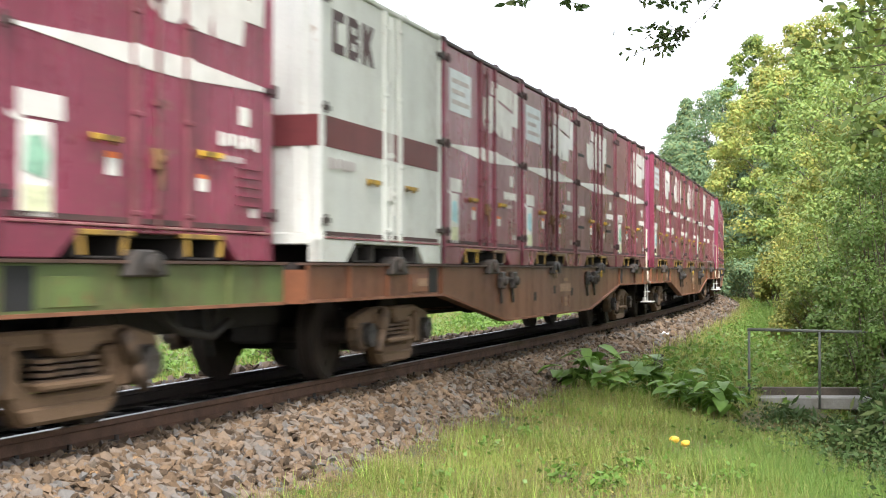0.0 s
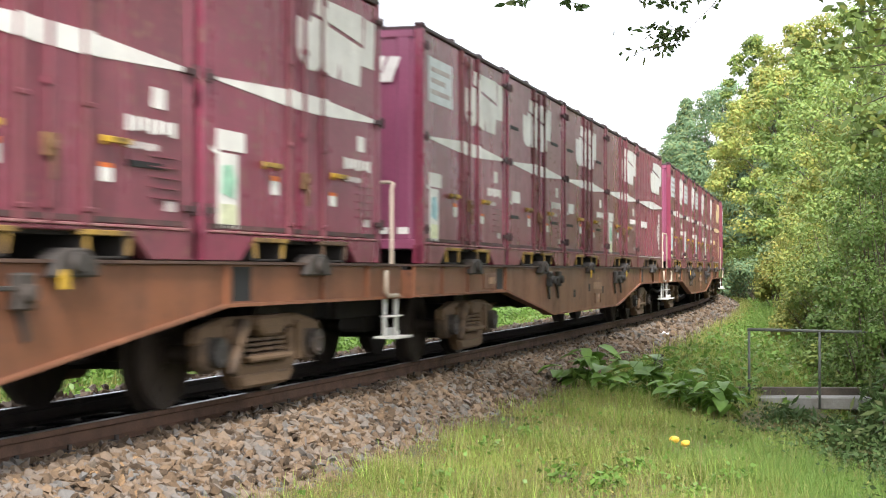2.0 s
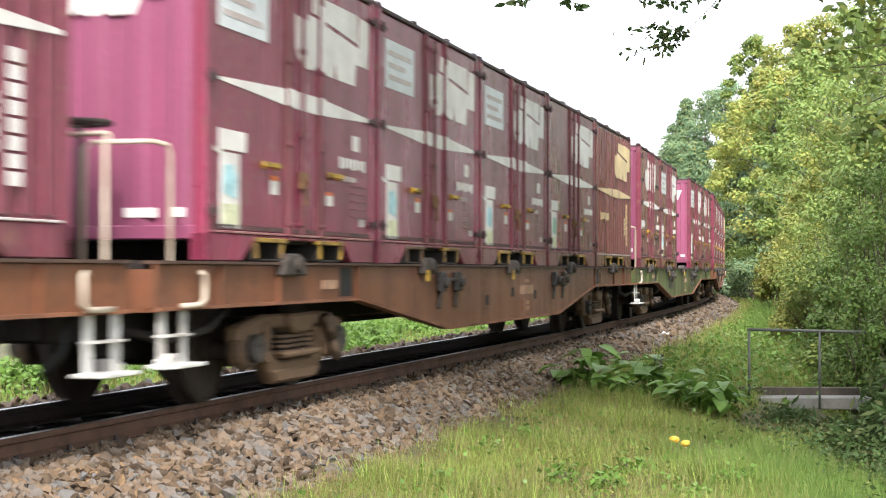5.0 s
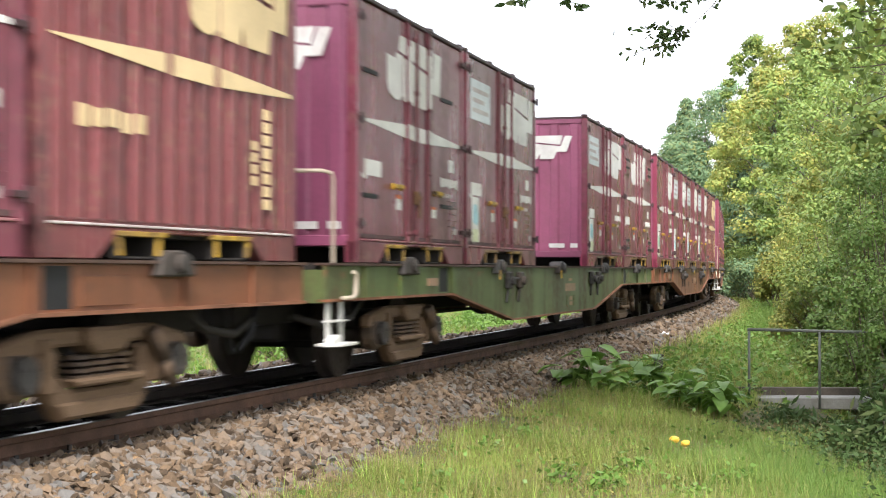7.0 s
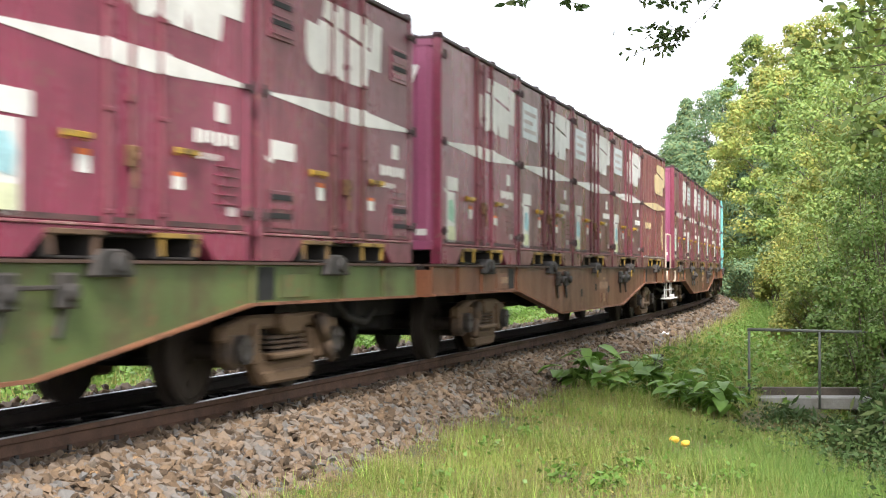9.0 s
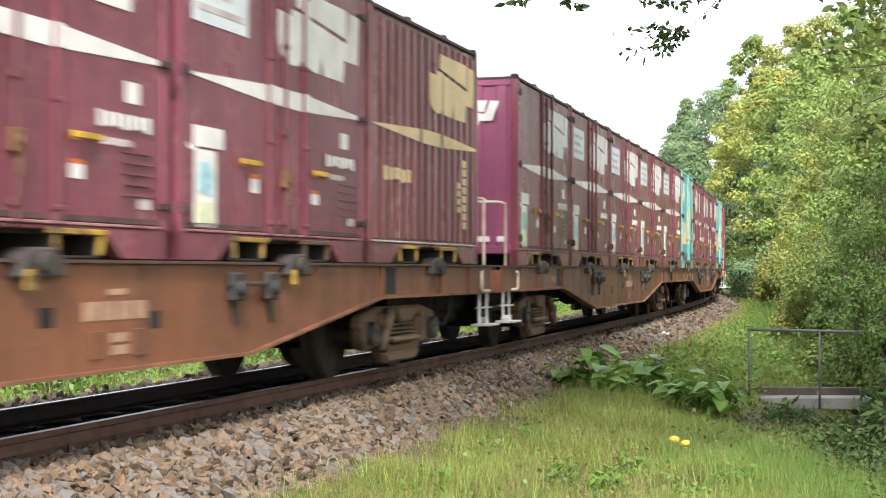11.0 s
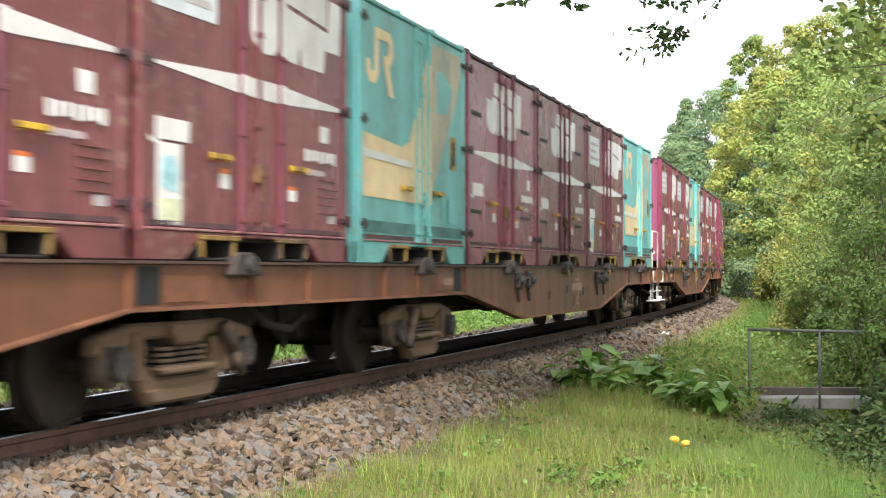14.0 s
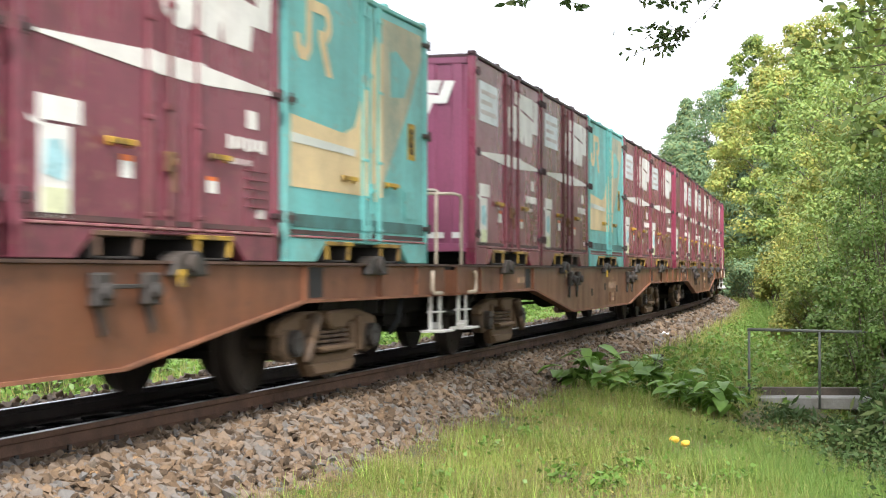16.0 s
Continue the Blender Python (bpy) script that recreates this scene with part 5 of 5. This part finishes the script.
    tagged(soup("rank_weeds", beyond, 0, M_WEED), "leafy weeds beyond the track", "weeds", kind="stuff")
    rr = random.Random(3)
    # trees on the outer side of the curve
    rows = [
        ("conifer", 1214, 128, 168, 4.6), ("conifer", 1192, 136, 235, 4.6), ("broad_tree", 1250, 120, 180, 3.8), ("broad_tree", 1285, 114, 150, 3.8), ("broad_tree", 1335, 100, 66, 2.6), ("conifer", 1235, 112, 250, 4.2),
        ("broad_tree", 1398, 96, 45, 3.0), ("broad_tree", 1455, 96, 30, 3.4), ("broad_tree", 1520, 90, 20, 3.6), ("conifer", 1585, 80, -20, 5.0), ("conifer", 1365, 104, 110, 4.6),
        ("broad_tree", 1312, 92, 185, 2.6), ("broad_tree", 1372, 84, 130, 3.4), ("broad_tree", 1440, 72, 100, 3.2), ("broad_tree", 1520, 60, 95, 3.2), 
        ("broad_tree", 1590, 48, 40, 3.0), ("broad_tree", 1475, 52, 215, 1.7), ("broad_tree", 1545, 40, 190, 1.6), ("broad_tree", 1700, 40, -160, 3.4), ("conifer", 1335, 90, 250, 3.4), ("conifer", 1390, 84, 200, 3.6),
    ]
    for i, (nm, x, d, top, wide) in enumerate(rows):
        kd = "broad" if nm == "broad_tree" else "conifer"
        lab = {"broad": "broadleaf tree with dense green crown turning yellow", "conifer": "tall conifer with drooping layered branches"}[kd]
        mat = M_LEAF_DARK if kd == "conifer" or d > 110 else M_LEAF if d < 50 else (M_LEAF_YEL if i % 5 < 3 else M_LEAF)
        tree(nm, lab, px(x, d), d, rise(x, d, top), wide * (1.3 if kd == "conifer" else 1), mat, 19000 if d > 45 else 16000, (0.21 if d > 60 else 0.13) if kd == "broad" else 0.38, 40 + i, low=0.10 if kd == "broad" else 0.05, kind=kd)
    # trees out of view on the right, added to darken the train's sides
    for i, (x, y, tall, wide) in enumerate(((9.2, 12.5, 13.0, 3.2), (9.2, 16.5, 12.5, 3.3), (10.4, 21.5, 12.5, 3.3), (12.2, 26.5, 12.5, 3.4), (14.0, 32.0, 12.5, 3.4))):
        tree("broad_tree", "unseen broadleaf tree with dense green crown, added for shade", x, y, tall, wide, M_LEAF, 6400, 0.24, 300 + i, low=0.06)
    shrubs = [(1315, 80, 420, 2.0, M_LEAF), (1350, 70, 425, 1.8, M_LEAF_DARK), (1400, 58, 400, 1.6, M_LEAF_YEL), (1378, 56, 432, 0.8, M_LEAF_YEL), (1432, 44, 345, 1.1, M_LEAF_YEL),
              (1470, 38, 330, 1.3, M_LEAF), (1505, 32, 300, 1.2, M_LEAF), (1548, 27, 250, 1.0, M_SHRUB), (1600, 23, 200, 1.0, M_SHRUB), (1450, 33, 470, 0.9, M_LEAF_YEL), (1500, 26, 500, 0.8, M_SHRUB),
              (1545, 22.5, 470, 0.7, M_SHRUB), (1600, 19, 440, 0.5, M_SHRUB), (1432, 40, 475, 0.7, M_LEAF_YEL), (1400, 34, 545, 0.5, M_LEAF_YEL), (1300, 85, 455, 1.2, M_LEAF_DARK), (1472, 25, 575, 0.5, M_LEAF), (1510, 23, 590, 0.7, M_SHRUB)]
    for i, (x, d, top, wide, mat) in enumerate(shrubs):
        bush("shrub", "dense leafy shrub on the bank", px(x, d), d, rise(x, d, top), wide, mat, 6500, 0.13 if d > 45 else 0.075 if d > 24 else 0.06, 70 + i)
    for i, (x, d, top, wide) in enumerate(((1575, 17.0, 610, 0.32), (1610, 15.0, 600, 0.36), (1545, 15.2, 690, 0.30), (1585, 13.5, 720, 0.32), (1470, 17.2, 735, 0.3), (1395, 17.6, 735, 0.3), (1520, 13.6, 790, 0.3))):
        bush("bamboo_grass", "dark lance-leaved undergrowth by the gully", px(x, d), d, max(0.25, rise(x, d, top)), wide, M_SASA, 420, 0.17, 130 + i, "undergrowth")
    low = leaves(np.column_stack([(p := np.concatenate([np.column_stack([RNG.normal(4.15, 0.5, 6000), RNG.normal(14.6, 1.6, 6000)]), np.column_stack([RNG.normal(3.75, 0.35, 3000), RNG.normal(12.8, 1.1, 3000)])])), height(p[:, 0], p[:, 1]) + RNG.uniform(0.01, 0.30, 9000) * RNG.random(9000)]), 0.055, 1.8, 0.1, 0.9)
    tagged(soup("gully_weeds", low, 0, M_SASA), "dark tangled weeds on the gully's edge", "weeds", kind="stuff")
    dead = soup("dry_stalks", blades(6000, lambda n: np.column_stack([RNG.normal(4.1, 0.5, n), RNG.normal(14.6, 1.5, n)]), 0.18, 0.0016, 1.3), 0, M_DRY)
    tagged(dead, "brown withered stalks beside the gully", "dry grass", kind="stuff")
    for i in range(16):
        p = at_track(6 + i * 3.6 + rr.uniform(-1, 1), -4.0 - rr.random() * 2)
        bush("weed_clump", "bright green weeds beyond the track", p.x, p.y, rr.uniform(0.4, 0.75), rr.uniform(0.8, 1.3), M_WEED, 1800, 0.10, 100 + i, "weeds")
    for i, (x, d, tall) in enumerate(((1045, 19.2, 0.62), (1085, 18.4, 0.52), (1150, 18.6, 0.66), (1190, 17.6, 0.5), (1235, 17.4, 0.46), (1270, 17.0, 0.44), (1010, 19.4, 0.4))):
        big_leaf_plant(px(x, d), d, tall, 8, 10 + i)
    for i, (x, d) in enumerate(((990, 11.6), (870, 12.6), (1120, 12.2), (1070, 11.3), (1290, 11.5), (760, 11.0), (1215, 10.9), (930, 14.0))):
        bush("low_weed", "small bright green weed in the grass", px(x, d), d, 0.16, 0.13, M_WEED, 160, 0.06, 160 + i, "weed")
    overhang()


def litter():
    r = random.Random(8)
    for x, y, k in ((2.16, 13.95, 0.05), (2.23, 13.75, 0.045)):
        bm = bmesh.new()
        bmesh.ops.create_icosphere(bm, subdivisions=2, radius=1)
        for v in bm.verts:
            f = r.uniform(0.85, 1.1)
            v.co = (v.co.x * k * f, v.co.y * k * f * 0.8, v.co.z * k * 0.7 * f)
        me = bpy.data.meshes.new("fallen_fruit")
        bm.to_mesh(me)
        bm.free()
        me.materials.append(M_FRUIT)
        o = tagged(new("fallen_fruit", me), "soft yellow fallen fruit lying in the grass", "fruit", group="fallen fruit")
        o.location = (x, y, float(height(x, y)[0]) + 0.09)
    g, n = Geo(), 6
    vs = [((i / n - 0.5) * 0.3, (j / n - 0.5) * 0.2, abs(r.gauss(0, 0.03)) + 0.01) for i in range(n + 1) for j in range(n + 1)]
    g.add(vs, [(i * (n + 1) + j, i * (n + 1) + j + 1, (i + 1) * (n + 1) + j + 1, (i + 1) * (n + 1) + j) for i in range(n) for j in range(n)])
    o = tagged(new("plastic_litter", g.mesh("plastic_litter", M_PLASTIC)), "crumpled white plastic scrap on the ballast", "litter")
    p = at_track(31.5, 1.5, -0.30)
    o.location = p
    x, y = px(1160, 19.6), 19.6
    post = thing("marker_post", "short weathered wooden post among the weeds", "post", m=pose(x, y, float(height(x, y)[0]) - 0.1, 2, 3, 15))
    part("shaft", Geo().box(-0.05, 0.05, -0.05, 0.05, 0, 0.66), M_WOOD, post, bevel=0.012)
    part("cap", Geo().box(-0.055, 0.055, -0.055, 0.055, 0.66, 0.675), M_WOOD, post, bevel=0.005)


def footbridge():
    b = thing("footbridge", "small concrete slab footbridge with pipe railing", "footbridge", m=pose(4.7, 19.7, -0.62, 0, 0, -3))
    part("slab", Geo().box(-0.95, 0.95, -0.02, 0.42, -0.15, 0.0), M_CONC, b, bevel=0.01)
    part("edge_plank", Geo().box(-1.0, 0.95, 0.43, 0.56, -0.02, 0.10), M_WOOD, b, bevel=0.008)
    rail = part("railing", Geo().tube([(-0.68, -0.03, 0.90), (1.15, -0.03, 0.86)], 0.020, 10), M_PIPE, b, "galvanised pipe handrail", smooth=True)
    for x in (-0.66, 0.26, 1.12):
        part("post", Geo().tube([(x, -0.03, -0.14), (x, -0.03, 0.885)], 0.018, 10), M_PIPE, rail, smooth=True)


def ballast_stones(bed):
    def stone(seed):
        r = random.Random(seed)
        bm = bmesh.new()
        sx, sy, sz = r.uniform(.9, 1.35), r.uniform(.7, 1.0), r.uniform(.45, .8)
        for k in range(12):
            p = Vector((r.uniform(-1, 1), r.uniform(-1, 1), r.uniform(-1, 1)))
            p = p / max(abs(q) for q in p) * r.uniform(0.72, 1.0)
            bm.verts.new((p.x * sx, p.y * sy, p.z * sz))
        hull = bmesh.ops.convex_hull(bm, input=bm.verts)
        bmesh.ops.delete(bm, geom=[e for e in bm.verts if not e.link_faces], context="VERTS")
        bmesh.ops.triangulate(bm, faces=bm.faces)
        bm.verts.index_update()
        bm.verts.ensure_lookup_table()
        v = np.array([p.co[:] for p in bm.verts])
        f = np.array([[q.index for q in t.verts] for t in bm.faces])
        bm.free()
        return v, f
    kinds = [stone(i) for i in range(12)]
    def surface(l):
        return np.interp(l, [-3.3, -2.35, -0.75, 0.75, 1.25, 2.2], [-0.66, -0.25, -0.19, -0.19, -0.21, -0.62])
    count = {"loose_stones": 0, "oily_stones": 0}
    singles, groups = [], {"loose_stones": ([], []), "oily_stones": ([], [])}
    for l0, l1, s0, s1, n, size, pw in ((0.66, 2.25, 7, 26, 21000, 0.040, 1.4), (0.66, 2.2, 26, 80, 4500, 0.062, 1.5), (-3.1, -0.66, 4, 70, 5200, 0.05, 1.5), (-0.45, 0.45, 5, 40, 1200, 0.03, 1.2)):
        xy = beside(l0, l1, s0, s1, pw)(n)
        l = lateral(xy[:, 0], xy[:, 1])
        z = surface(l) + GRADE * xy[:, 1] + RNG.uniform(-0.02, 0.04, n)
        for i in range(n):
            v, f = kinds[i % 12]
            e = Euler(RNG.uniform(-1.0, 1.0, 2).tolist() + [float(RNG.uniform(0, 6.28))])
            k = size * RNG.uniform(0.5, 1.45)
            if l0 > 0 and s0 < 10 and len(singles) < 300 and 8.5 < xy[i, 1] < 10.2:
                singles.append((i % 12, xy[i, 0], xy[i, 1], z[i], e, k))
                continue
            R = np.array(e.to_matrix()) * k
            name = "oily_stones" if l0 == -0.45 else "loose_stones"
            V, F = groups[name]
            F.append(f + count[name])
            count[name] += len(v)
            V.append(v @ R.T + (xy[i, 0], xy[i, 1], z[i]))
    for name, (V, F) in groups.items():
        me = bpy.data.meshes.new(name)
        me.from_pydata(np.concatenate(V).tolist(), [], np.concatenate(F).tolist())
        me.materials.append(M_STONES if name == "loose_stones" else M_TRACKSHADE)
        o = new(name, me)
        o.parent = bed
        tagged(o, kind="stuff")
    meshes = []
    for v, f in kinds:
        m = bpy.data.meshes.new("stone")
        m.from_pydata(v.tolist(), [], f.tolist())
        m.materials.append(M_STONE)
        meshes.append(m)
    for j, x, y, z, e, k in singles:
        o = new("stone", meshes[j])
        o.parent = bed
        o.matrix_basis = Matrix.LocRotScale((x, y, z), e, (k, k, k))


ground()
BED = track()
train()
footbridge()
litter()
growth()
ballast_stones(BED)
motions()
